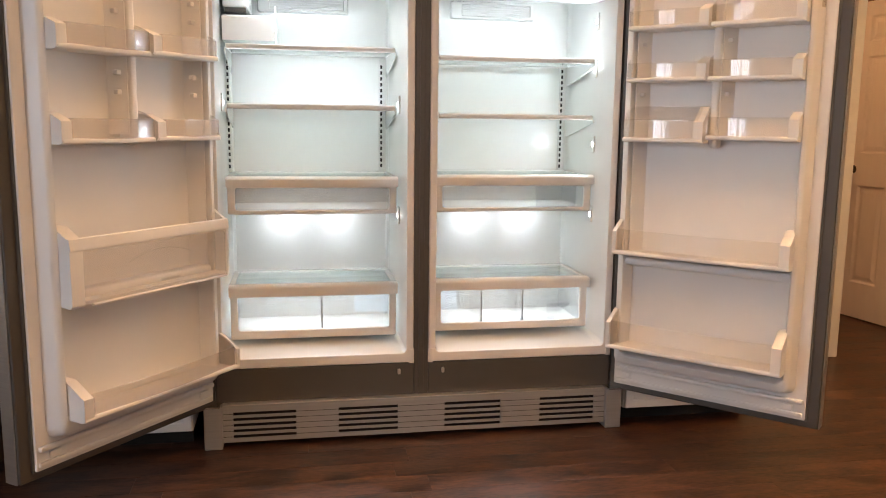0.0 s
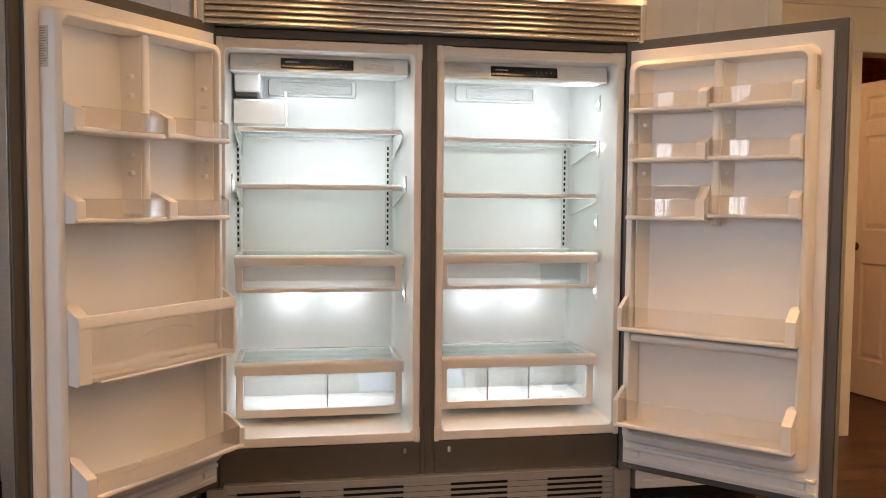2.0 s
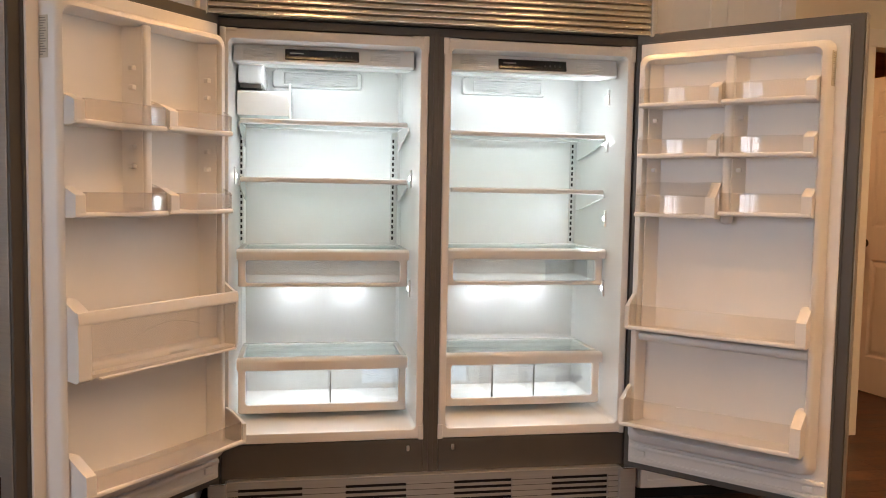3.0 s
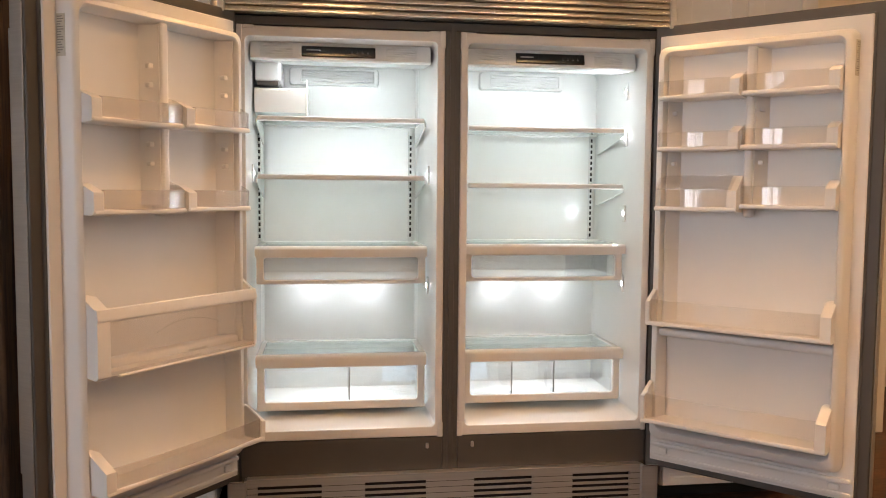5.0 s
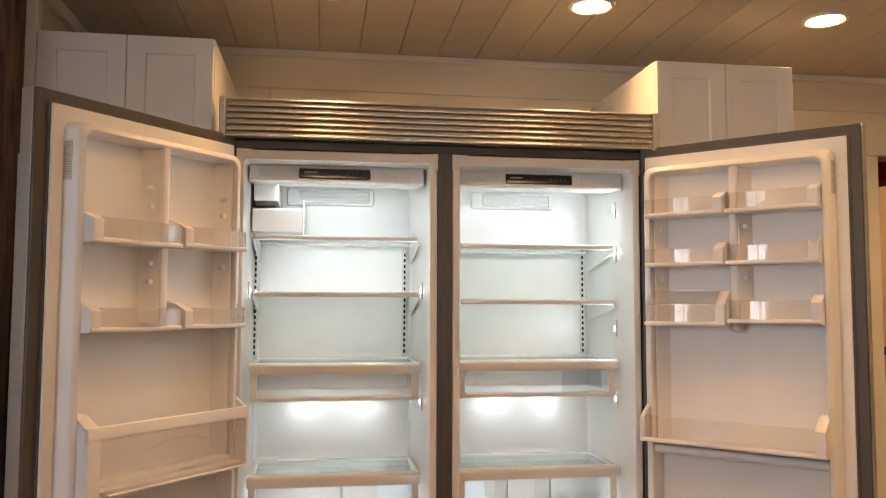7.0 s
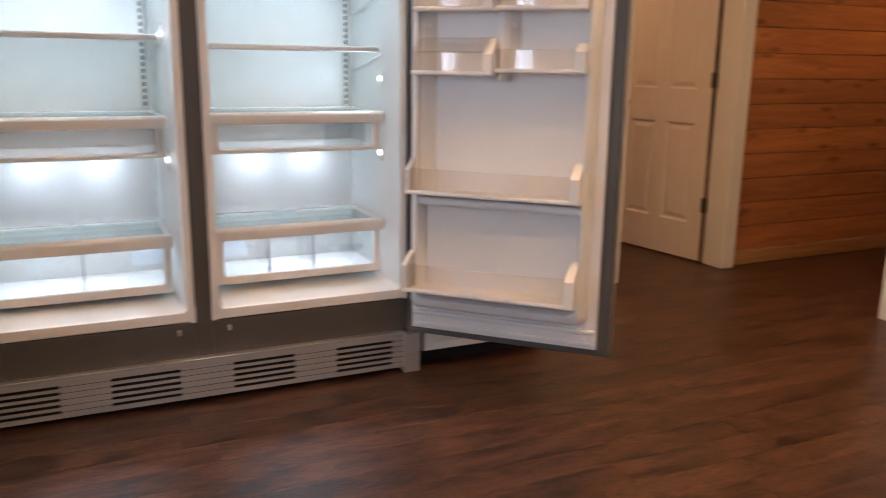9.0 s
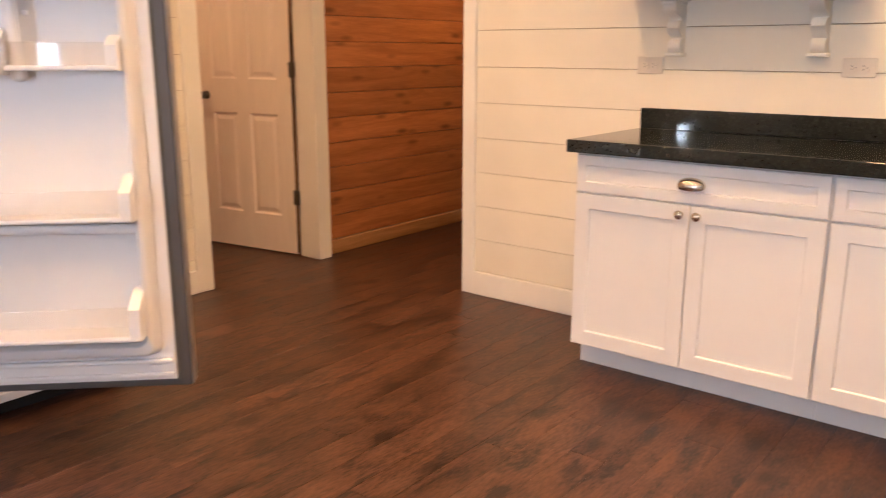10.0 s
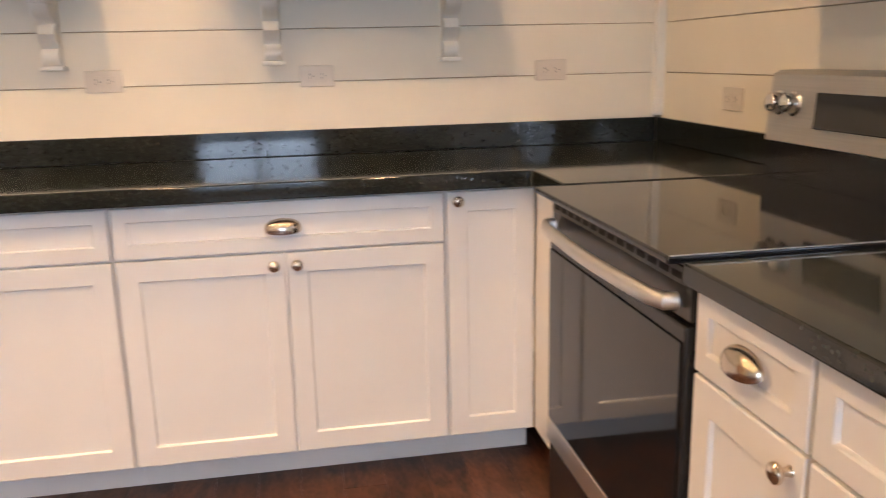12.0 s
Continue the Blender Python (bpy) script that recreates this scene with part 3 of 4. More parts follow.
def base_cabinet(m, w, label, doors=2, drawer=True, knob_side=1, depth=0.60):
    g = thing("base_cabinet", m, label, "cabinet", "base cabinets under the granite counter")
    bm = box(0.0, w, 0.021, depth, 0.105, 0.874)
    part("carcass", bm, M_CAB, g, smooth=0)
    part("toe_kick", box(0.0, w, 0.10, 0.115, 0.0, 0.105), M_CAB, g, smooth=0)
    top = 0.868
    if drawer:
        d = front("drawer_front", g, 0.004, 0.726, w - 0.008, 0.142, 0.038)
        cup_pull(d, (w - 0.008) / 2, 0.074)
        top = 0.719
    dw = (w - 0.008 - 0.004 * (doors - 1)) / doors
    for i in range(doors):
        d = front("door", g, 0.004 + i * (dw + 0.004), 0.108, dw, top - 0.108)
        kx = (dw - 0.03 if i == 0 else 0.03) if doors == 2 else (dw - 0.03 if knob_side > 0 else 0.03)
        knob(d, kx, top - 0.108 - (0.033 if drawer else 0.026))
    return g


FACE = 2.65
base_cabinet(pose(FACE, -1.278, 0, 0, 0, -90), 0.921, "white shaker base cabinet with one drawer and two doors")
base_cabinet(pose(FACE, -2.201, 0, 0, 0, -90), 0.921, "white shaker base cabinet with one drawer and two doors")
base_cabinet(pose(FACE, -3.124, 0, 0, 0, -90), 0.270, "narrow white shaker corner cabinet with one full door", doors=1, drawer=False, knob_side=-1)
SFACE = -3.395
filler = thing("filler_panel", pose(2.345, SFACE, 0), "white painted filler panel between the corner cabinet and the range", "panel")
part("panel_face", box(0, 0.315, 0, -0.02, 0.105, 0.874, b=0.002), M_CAB, filler)
part("toe_kick", box(0, 0.42, -0.085, -0.10, 0, 0.105), M_CAB, filler, smooth=0)
base_cabinet(pose(1.570, -3.348, 0, 0, 0, 180), 0.32, "narrow white shaker drawer cabinet next to the range", doors=1, knob_side=1)
base_cabinet(pose(1.248, -3.348, 0, 0, 0, 180), 0.76, "white shaker base cabinet along the range wall")

# Granite: an L-shaped top, a piece west of the range, splashes.
bm = prism(bmesh.new(), [(2.61, -1.255), (3.247, -1.255), (3.247, SOUTH + 0.013), (2.340, SOUTH + 0.013), (2.340, -3.375), (2.59, -3.375), (2.605, -3.368), (2.61, -3.35)], 2, 0.878, 0.926)
bmesh.ops.bevel(bm, geom=[e for e in bm.edges if abs(e.verts[0].co.z - e.verts[1].co.z) < 1e-4], offset=0.005, segments=3, profile=0.5, affect="EDGES")
counter = tagged(part("countertop", bm, M_GRANITE), "polished black speckled granite countertop with eased edge", "countertop")
part("backsplash", box(3.227, 3.247, -1.262, SOUTH + 0.034, 0.927, 1.013, b=0.002), M_GRANITE, counter)
part("backsplash", box(2.340, 3.226, SOUTH + 0.013, SOUTH + 0.033, 0.927, 1.013, b=0.002), M_GRANITE, counter)
bm = box(0.47, 1.568, SOUTH + 0.013, -3.32, 0.876, 0.914, b=0.005, seg=3)
counter2 = tagged(part("countertop", bm, M_GRANITE), "polished black speckled granite countertop beside the range", "countertop")
part("backsplash", box(0.47, 1.568, SOUTH + 0.013, SOUTH + 0.033, 0.915, 1.013, b=0.002), M_GRANITE, counter2)


def pantry(m, w, label):
    """A tall cabinet: two doors above, two below, to one height with the grille's surround."""
    g = thing("tall_cabinet", m, label, "cabinet", "tall cabinets beside the refrigerators")
    part("carcass", box(0, w, 0.021, 0.815, 0.07, 2.248), M_CAB, g, smooth=0)
    part("toe_kick", box(0.01, w - 0.01, 0.09, 0.105, 0.0, 0.07), M_DARK, g, smooth=0)
    dw = (w - 0.009) / 2
    for i in range(2):
        front("door", g, 0.003 + i * (dw + 0.003), 1.42, dw, 0.826, 0.065)
        front("door", g, 0.003 + i * (dw + 0.003), 0.166, dw, 1.248, 0.065)
        front("drawer_front", g, 0.003 + i * (dw + 0.003), 0.075, dw, 0.085, 0.03)
    return g


pantry(pose(-1.505, -0.03, 0), 0.628, "tall white shaker cabinet, closed, beside the freezer")
pantry(pose(0.858, -0.03, 0), 0.598, "tall white shaker cabinet, closed, beside the refrigerator")
tagged(part("filler_strip", box(-1.544, -1.506, -0.028, 0.02, 0, 2.40, b=0.002), M_CAB), "white painted filler strip between post and cabinet", "trim", kind="structure")

# ---- range ----
RX0, RX1, RF = 1.578, 2.332, -3.345
rng = thing("range", pose(0, 0, 0), "black and stainless steel electric range with glass cooktop", "range")
part("body", box(RX0, RX1, SOUTH + 0.02, RF - 0.03, 0.02, 0.907, b=0.004), M_ENAMEL, rng)
part("cooktop", box(RX0 - 0.004, RX1 + 0.004, SOUTH + 0.12, RF + 0.049, 0.908, 0.923, b=0.005, seg=3), M_BLACK, rng, "glossy black glass cooktop")
part("cooktop_rim", box(RX0 - 0.006, RX0 - 0.0045, SOUTH + 0.12, RF + 0.045, 0.9225, 0.9245), M_STEELH, rng)
part("control_strip", box(RX0, RX1, RF - 0.03, RF, 0.80, 0.907, b=0.004), M_ENAMEL, rng)
d = part("oven_door", box(RX0 + 0.002, RX1 - 0.002, RF - 0.03, RF + 0.008, 0.235, 0.795, b=0.006), M_ENAMEL, rng)
part("door_rail", box(RX0 + 0.006, RX1 - 0.006, RF + 0.0085, RF + 0.014, 0.238, 0.300, b=0.002), M_STEELH, d, "brushed steel rail along the oven door")
part("oven_window", box(RX0 + 0.012, RX1 - 0.012, RF + 0.0085, RF + 0.012, 0.302, 0.765, b=0.001), M_BLACK, d, "black oven door glass")
bm = bmesh.new()
pts = [(RX0 + 0.04 + (RX1 - RX0 - 0.08) * i / 16, RF + 0.040 + 0.016 * math.sin(math.pi * i / 16), 0.832) for i in range(17)]
ends = [[(p[0], RF + 0.008, p[2]), (p[0], RF + 0.030, p[2])] for p in (pts[0], pts[-1])]
tube(bm, ends[0] + pts[1:-1] + ends[1][::-1], 0.0125)
for v in bm.verts:
    v.co.z = 0.832 + (v.co.z - 0.832) * 1.3
part("handle", bm, M_STEELH, d, "wide curved stainless steel bar handle")
part("vent_strip", box(RX0 + 0.01, RX1 - 0.01, RF + 0.0004, RF + 0.004, 0.862, 0.892, b=0.001), M_GREY, rng, "steel vent strip under the cooktop")
for i in range(14):
    vx = RX0 + 0.05 + (RX1 - RX0 - 0.1) * i / 13
    part("vent_slot", box(vx - 0.019, vx + 0.019, RF + 0.0042, RF + 0.0052, 0.871, 0.883), M_DARK, rng, smooth=0)
part("drawer", box(RX0 + 0.002, RX1 - 0.002, RF - 0.03, RF + 0.006, 0.05, 0.228, b=0.006), M_ENAMEL, rng)
part("backguard_foot", box(RX0 + 0.002, RX1 - 0.002, SOUTH + 0.03, -3.920, 0.924, 1.018), M_BLACK, rng, "glossy black strip under the control panel", smooth=0)
bm = prism(bmesh.new(), [(SOUTH + 0.03, 1.019), (-3.921, 1.019), (-3.935, 1.185), (-3.955, 1.195), (SOUTH + 0.03, 1.195)], 0, RX0, RX1)
part("backguard", bm, M_GUARD, rng, smooth=0)
ob = part("display", box(1.86, 2.13, 0.0, 0.012, 0.05, 0.135, b=0.002), M_BLACK, rng, "dark touch display")
ob.matrix_basis = pose(0, -3.925, 1.01, 4.4)
for kx in (2.285, 2.225, 1.74, 1.68):
    bm = lathe(bmesh.new(), [(0.031, 0.0), (0.031, 0.006), (0.025, 0.010), (0.023, 0.032), (0.019, 0.036), (0.002, 0.037)], (kx, 0.0, 0.105), (0, 1, 0))
    ob = part("control_knob", bm, M_CHROME, rng, "polished metal burner knob")
    ob.matrix_basis = pose(0, -3.925, 1.01, 4.4)
# Over-range hood, above the view, which the cooktop mirrors and which shades the wall.
hood = thing("range_hood", pose(0, 0, 0), "black and steel microwave hood mounted above the range", "range hood")
part("body", box(RX0, RX1, SOUTH + 0.02, -3.66, 1.50, 1.90, b=0.006), M_ENAMEL, hood)
part("door", box(RX0 + 0.004, RX1 - 0.20, -3.658, -3.645, 1.52, 1.89, b=0.004), M_BLACK, hood)

# ---- wall shelves, outlets ----


def bracket(parent, y):
    """A scrolled wooden corbel under a shelf."""
    back, top, low = EAST - 0.014, 1.464, 1.232
    pts = [(back, low + 0.012), (back - 0.030, low + 0.012), (back - 0.046, low + 0.024), (back - 0.052, low + 0.042), (back - 0.044, low + 0.058), (back - 0.028, low + 0.068), (back - 0.034, low + 0.080), (back - 0.060, low + 0.092), (back - 0.072, low + 0.112),
           (back - 0.064, low + 0.130), (back - 0.044, low + 0.142), (back - 0.054, low + 0.156), (back - 0.094, low + 0.166), (back - 0.116, low + 0.184), (back - 0.122, low + 0.205), (back - 0.118, top - 0.014), (back, top - 0.014)]
    bm = prism(bmesh.new(), [(p[0], p[1]) for p in pts], 1, y - 0.026, y + 0.026)
    bx(bm, back - 0.050, back, y - 0.036, y + 0.036, low, low + 0.014, b=0.003)
    bx(bm, back - 0.140, back, y - 0.040, y + 0.040, top - 0.016, top, b=0.004)
    bx(bm, back - 0.128, back, y - 0.030, y + 0.030, top - 0.030, top - 0.014, b=0.004)
    return part("bracket", bm, M_TRIM, parent, "scrolled white wooden corbel")


for y0, y1, ys in ((-1.20, -2.12, (-1.405, -1.965)), (-2.50, -3.42, (-2.655, -3.255))):
    sh = thing("wall_shelf", pose(0, 0, 0), "white painted wooden wall shelf on two scrolled corbels", "shelf", "wall shelves above the counter")
    part("shelf_board", box(EAST - 0.215, EAST - 0.014, y1, y0, 1.465, 1.495, b=0.005), M_TRIM, sh)
    for y in ys:
        bracket(sh, y)


def outlet(m):
    g = thing("outlet", m, "off-white double wall outlet set sideways", "outlet", "outlets above the counter")
    bm = bmesh.new()
    loft(bm, [rrect(-0.058, 0.058, -0.036, 0.036, 0.004, 0.0), rrect(-0.058, 0.058, -0.036, 0.036, 0.004, -0.003), rrect(-0.055, 0.055, -0.033, 0.033, 0.004, -0.006)])
    part("plate", bm, M_OUTLET, g)
    for s in (-0.02, 0.02):
        bm = bmesh.new()
        loft(bm, [rrect(s - 0.016, s + 0.016, -0.017, 0.017, 0.008, -0.0055), rrect(s - 0.0155, s + 0.0155, -0.0165, 0.0165, 0.008, -0.008)])
        sk = part("socket", bm, M_OUTLET, g)
        bm = box(s - 0.005, s - 0.003, -0.0085, -0.0078, -0.009, -0.003)
        bx(bm, s - 0.005, s - 0.003, -0.0085, -0.0078, 0.003, 0.009)
        bx(bm, s + 0.006, s + 0.009, -0.0085, -0.0078, -0.002, 0.002)
        part("slots", bm, M_DARK, sk)
    return g


first_outlet = outlet(pose(EAST - 0.0135, -1.285, 1.193, 0, 0, -90))
for y in (-2.106, -2.796, -3.626):
    copy_thing(first_outlet, pose(EAST - 0.0135, y, 1.193, 0, 0, -90))
copy_thing(first_outlet, pose(2.72, SOUTH + 0.0135, 1.10, 0, 0, 180))

# ---- refrigerator and freezer ----
HW = 0.38            # half the width of a unit's face
ZB, ZT = 0.303, 1.838


def cavity():
    """The moulded inner liner, from the face to the back wall."""
    return loft(bmesh.new(), [rrect(-0.352, 0.352, 0.340, 1.802, 0.018, -0.001), rrect(-0.350, 0.350, 0.343, 1.799, 0.018, 0.012), rrect(-0.346, 0.346, 0.350, 1.795, 0.018, 0.10),
                              rrect(-0.338, 0.338, 0.362, 1.790, 0.03, 0.490), rrect(-0.325, 0.325, 0.375, 1.775, 0.03, 0.515)])


def face_frame():
    bm = loft(bmesh.new(), [rrect(-HW, HW, ZB, ZT, 0.004, 0.03), rrect(-HW, HW, ZB, ZT, 0.004, 0.0), rrect(-HW + 0.003, HW - 0.003, ZB + 0.003, ZT - 0.003, 0.004, -0.004), rrect(-0.356, 0.356, 0.336, 1.806, 0.016, -0.004),
                            rrect(-0.352, 0.352, 0.340, 1.802, 0.018, -0.001)], cap1=False)
    for sx in (-1, 1):
        for z0, z1 in ((ZB - 0.003, ZB + 0.055), (ZT - 0.06, ZT + 0.003)):
            bx(bm, sx * (HW + 0.002), sx * (HW - 0.019), -0.0065, 0.02, z0, z1, b=0.003)
        bx(bm, sx * (HW - 0.0195), sx * (HW - 0.06), -0.0060, 0.018, ZT - 0.012, ZT + 0.002, b=0.003)
    return bm


def shelf(unit, z, y0=0.14):
    s = part("shelf", box(-0.322, 0.322, y0, y0 + 0.02, z - 0.010, z + 0.010, b=0.006, seg=3), M_FRAME, unit, "glass shelf with a cream plastic front trim")
    part("glass_panel", box(-0.318, 0.318, y0 + 0.02, 0.48, z - 0.002, z + 0.004, b=0.001), M_SHELF, s, "clear greenish glass")
    for sx in (-1, 1):
        bm = prism(bmesh.new(), [(y0 + 0.005, z - 0.004), (y0 + 0.005, z - 0.022), (y0 + 0.05, z - 0.030), (0.40, z - 0.072), (0.488, z - 0.085), (0.488, z - 0.004)], 0, sx * 0.322, sx * 0.327)
        part("bracket", bm, M_PLASTIC, s)
    part("rear_strip", box(-0.318, 0.318, 0.472, 0.486, z - 0.004, z + 0.014, b=0.003), M_PLASTIC, s)
    return s


def ladder(unit, sides):
    """Slotted shelf rails: (x, depth) of each."""
    for x, y in sides:
        bm = bmesh.new()
        loft(bm, [rrect(x - 0.009, x + 0.009, 1.03, 1.505, 0.003, y + 0.008), rrect(x - 0.008, x + 0.008, 1.03, 1.505, 0.003, y)])
        rail = part("shelf_rail", bm, M_PLASTIC, unit)
        bm = bmesh.new()
        for i in range(18):
            bx(bm, x - 0.004, x + 0.004, y - 0.0015, y - 0.0002, 1.045 + i * 0.025, 1.060 + i * 0.025)
        tagged(part("slot_row", bm, M_DARK, rail, "row of dark shelf slots"), kind="stuff")


def drawer(unit_x, z0, z1, zl, label, dividers=(), frost=False, lidlip=0.040, w0=0.0, w1=0.0):
    """A sliding drawer with a windowed front, under a glass lid. zl: the top of the lid."""
    g = thing("crisper_drawer", pose(unit_x, 0, 0), label, "drawer", "crisper drawers")
    y, h = 0.155, 0.330
    front_ = bmesh.new()
    # The window is an opening through the front.
    loops = [rrect(-h, h, z0, z1, 0.008, y + 0.018), rrect(-h, h, z0, z1, 0.008, y + 0.003), rrect(-h + 0.003, h - 0.003, z0 + 0.003, z1 - 0.003, 0.008, y), rrect(-h + 0.024, h - 0.024, w0, w1, 0.012, y),
             rrect(-h + 0.028, h - 0.028, w0 + 0.004, w1 - 0.004, 0.012, y + 0.004), rrect(-h + 0.028, h - 0.028, w0 + 0.004, w1 - 0.004, 0.012, y + 0.018)]
    loops.append(loops[0])
    loft(front_, loops, cap1=False)
    part("drawer_front", front_, M_FRAME, g, "cream plastic drawer front with a window")
    lean = 0.19 * (w1 - w0) if w1 - w0 > 0.12 else 0.0
    bm = prism(bmesh.new(), [(y + 0.006, w0 + 0.002), (y + 0.010, w0 + 0.002), (y + 0.010 + lean, w1 - 0.002), (y + 0.006 + lean, w1 - 0.002)], 0, -h + 0.026, h - 0.026)
    part("window", bm, M_FROST if frost else M_PANE, g, "clear window of the drawer", smooth=0)
    part("drawer_floor", box(-h + 0.012, h - 0.012, y + 0.018, 0.47, z0 + 0.008, z0 + 0.016, b=0.002), M_PLASTIC, g)
    bm = bmesh.new()
    for sx in (-1, 1):
        bx(bm, sx * (h - 0.012), sx * (h - 0.016), y + 0.018, 0.47, z0 + 0.012, z1 - 0.004)
    bx(bm, -h + 0.012, h - 0.012, 0.466, 0.47, z0 + 0.012, z1 - 0.004)
    part("drawer_box", bm, M_PANE, g, "clear plastic drawer box", smooth=0)
    for dx in dividers:
        bm = box(dx - 0.0025, dx + 0.0025, y + 0.048, 0.45, z0 + 0.02, w1 + 0.002, b=0.001)
        part("divider", bm, M_BIN, g, "thin clear divider")
        part("divider_edge", box(dx - 0.003, dx + 0.003, y + 0.045, y + 0.0475, z0 + 0.02, w1 + 0.002), M_GREY, g)
    # Lid: front lip, side rails and a glass pane.
    bm = bmesh.new()
    prism(bm, [(y - 0.022, zl - lidlip), (y - 0.026, zl - 0.012), (y - 0.020, zl - 0.003), (y - 0.008, zl), (y + 0.02, zl), (y + 0.02, zl - lidlip)], 0, -h - 0.004, h + 0.004)
    part("lid_trim", bm, M_FRAME, g, "cream plastic lip of the lid")
    bm = bmesh.new()
    for sx in (-1, 1):
        bx(bm, sx * (h - 0.018), sx * (h + 0.004), y + 0.02, 0.48, zl - 0.016, zl, b=0.003)
    bx(bm, -h, h, 0.455, 0.485, zl - 0.016, zl + 0.002, b=0.003)
    bx(bm, -h, h, y + 0.02, y + 0.035, zl - 0.012, zl, b=0.003)
    part("lid_frame", bm, M_PLASTIC, g)
    part("lid_glass", box(-h + 0.018, h - 0.018, y + 0.035, 0.455, zl - 0.008, zl - 0.003), M_SHELF, g, "greenish glass lid", smooth=0)
    return g


def air_vent(unit):
    bm = loft(bmesh.new(), [rrect(-0.215, 0.165, 1.690, 1.768, 0.012, 0.516), rrect(-0.210, 0.160, 1.694, 1.764, 0.012, 0.494), rrect(-0.165, 0.145, 1.703, 1.755, 0.004, 0.492), rrect(-0.162, 0.142, 1.706, 1.752, 0.004, 0.500)])
    v = part("air_vent", bm, M_PLASTIC, unit, "white plastic air vent on the back wall")
    for i in range(5):
        part("slat", box(-0.162, 0.142, 0.490, 0.500, 1.708 + i * 0.0092, 1.7105 + i * 0.0092), M_SLOT, v, smooth=0)


def control_panel(unit):
    bm = bmesh.new()
    prism(bm, [(0.085, 1.800), (0.070, 1.735), (0.085, 1.728), (0.30, 1.745), (0.30, 1.800)], 0, -0.340, 0.335)
    p = part("control_housing", bm, M_PLASTIC, unit, smooth=0)
    face = pose(0, 0.0765, 1.763, -13.0)
    ob = part("control_panel", box(-0.152, 0.124, -0.006, 0.003, -0.020, 0.021, b=0.003), M_PANEL, p, "black glossy control panel with printed symbols")
    ob.matrix_basis = face
    bm = bmesh.new()
    bx(bm, -0.134, -0.082, -0.0064, -0.006, 0.002, 0.0068)
    ob = part("printed_bar", bm, M_INK, p, "small light grey printed bar")
    ob.matrix_basis = face
    bm = bmesh.new()
    for i in range(4):
        bx(bm, 0.032 + i * 0.020, 0.040 + i * 0.020, -0.0064, -0.006, -0.005, -0.002)
        bx(bm, 0.034 + i * 0.020, 0.038 + i * 0.020, -0.0064, -0.006, 0.001, 0.003)
    ob = tagged(part("print_bars", bm, M_DIM, p, "small dim printed bars"), kind="stuff")
    ob.matrix_basis = face
    for x0, x1 in ((-0.305, -0.185), (0.165, 0.280)):
        for i in range(5):
            ob = part("grille_slat", box(x0, x1, -0.003, 0.003, -0.018 + i * 0.009, -0.0145 + i * 0.009, b=0.001), M_SLOT, p)
            ob.matrix_basis = face


def side_leds(unit, sx, heights):
    for z in heights:
        bm = box(sx * 0.3375, sx * 0.3445, 0.165, 0.19, z - 0.035, z + 0.035, b=0.003)
        cover = part("led_cover", bm, M_PLASTIC, unit, "oblong white light cover on the side wall")
        part("led", box(sx * 0.3355, sx * 0.3375, 0.172, 0.183, z - 0.008, z + 0.008, b=0.001), M_LED, cover, "lit white LED")


def hull(unit):
    bm = box(-0.395, 0.395, 0.03, 0.055, ZB - 0.10, 0.338)
    bx(bm, -0.395, 0.395, 0.03, 0.70, 1.805, 1.86)
    bx(bm, -0.395, 0.395, 0.03, 0.70, 0.19, 0.338)
    bx(bm, -0.395, -0.357, 0.03, 0.70, 0.338, 1.805)
    bx(bm, 0.357, 0.395, 0.03, 0.70, 0.338, 1.805)
    bx(bm, -0.357, 0.357, 0.53, 0.70, 0.338, 1.805)
    part("outer_body", bm, M_GREY, unit, smooth=0)


# -- doors: x runs from the hinge to the free edge (times s), the inner face looks to -y --


def door_liner(s):
    """The moulded inner panel: a raised rim round sunk compartments."""
    def b(u0, u1, y0, y1, z0, z1, r=0.008, seg=3):
        bx(bm, s * u0, s * u1, y0, y1, z0, z1, b=r, seg=seg)
    bm = bmesh.new()
    def ring(u0, u1, z0, z1, r, y):
        return rrect(min(s * u0, s * u1), max(s * u0, s * u1), z0, z1, r, y, 6)
    loft(bm, [ring(0.016, 0.704, 0.285, 1.800, 0.034, -0.011), ring(0.018, 0.700, 0.289, 1.797, 0.034, -0.030), ring(0.024, 0.693, 0.296, 1.790, 0.034, -0.060), ring(0.034, 0.686, 0.306, 1.783, 0.030, -0.071),
              ring(0.050, 0.674, 0.330, 1.771, 0.030, -0.075), ring(0.056, 0.668, 0.337, 1.765, 0.028, -0.068), ring(0.066, 0.660, 0.346, 1.757, 0.022, -0.013)], cap1=False)
    b(0.008, 0.742, -0.012, 0.002, 0.195, 1.842, 0.003, 2)
    return bm


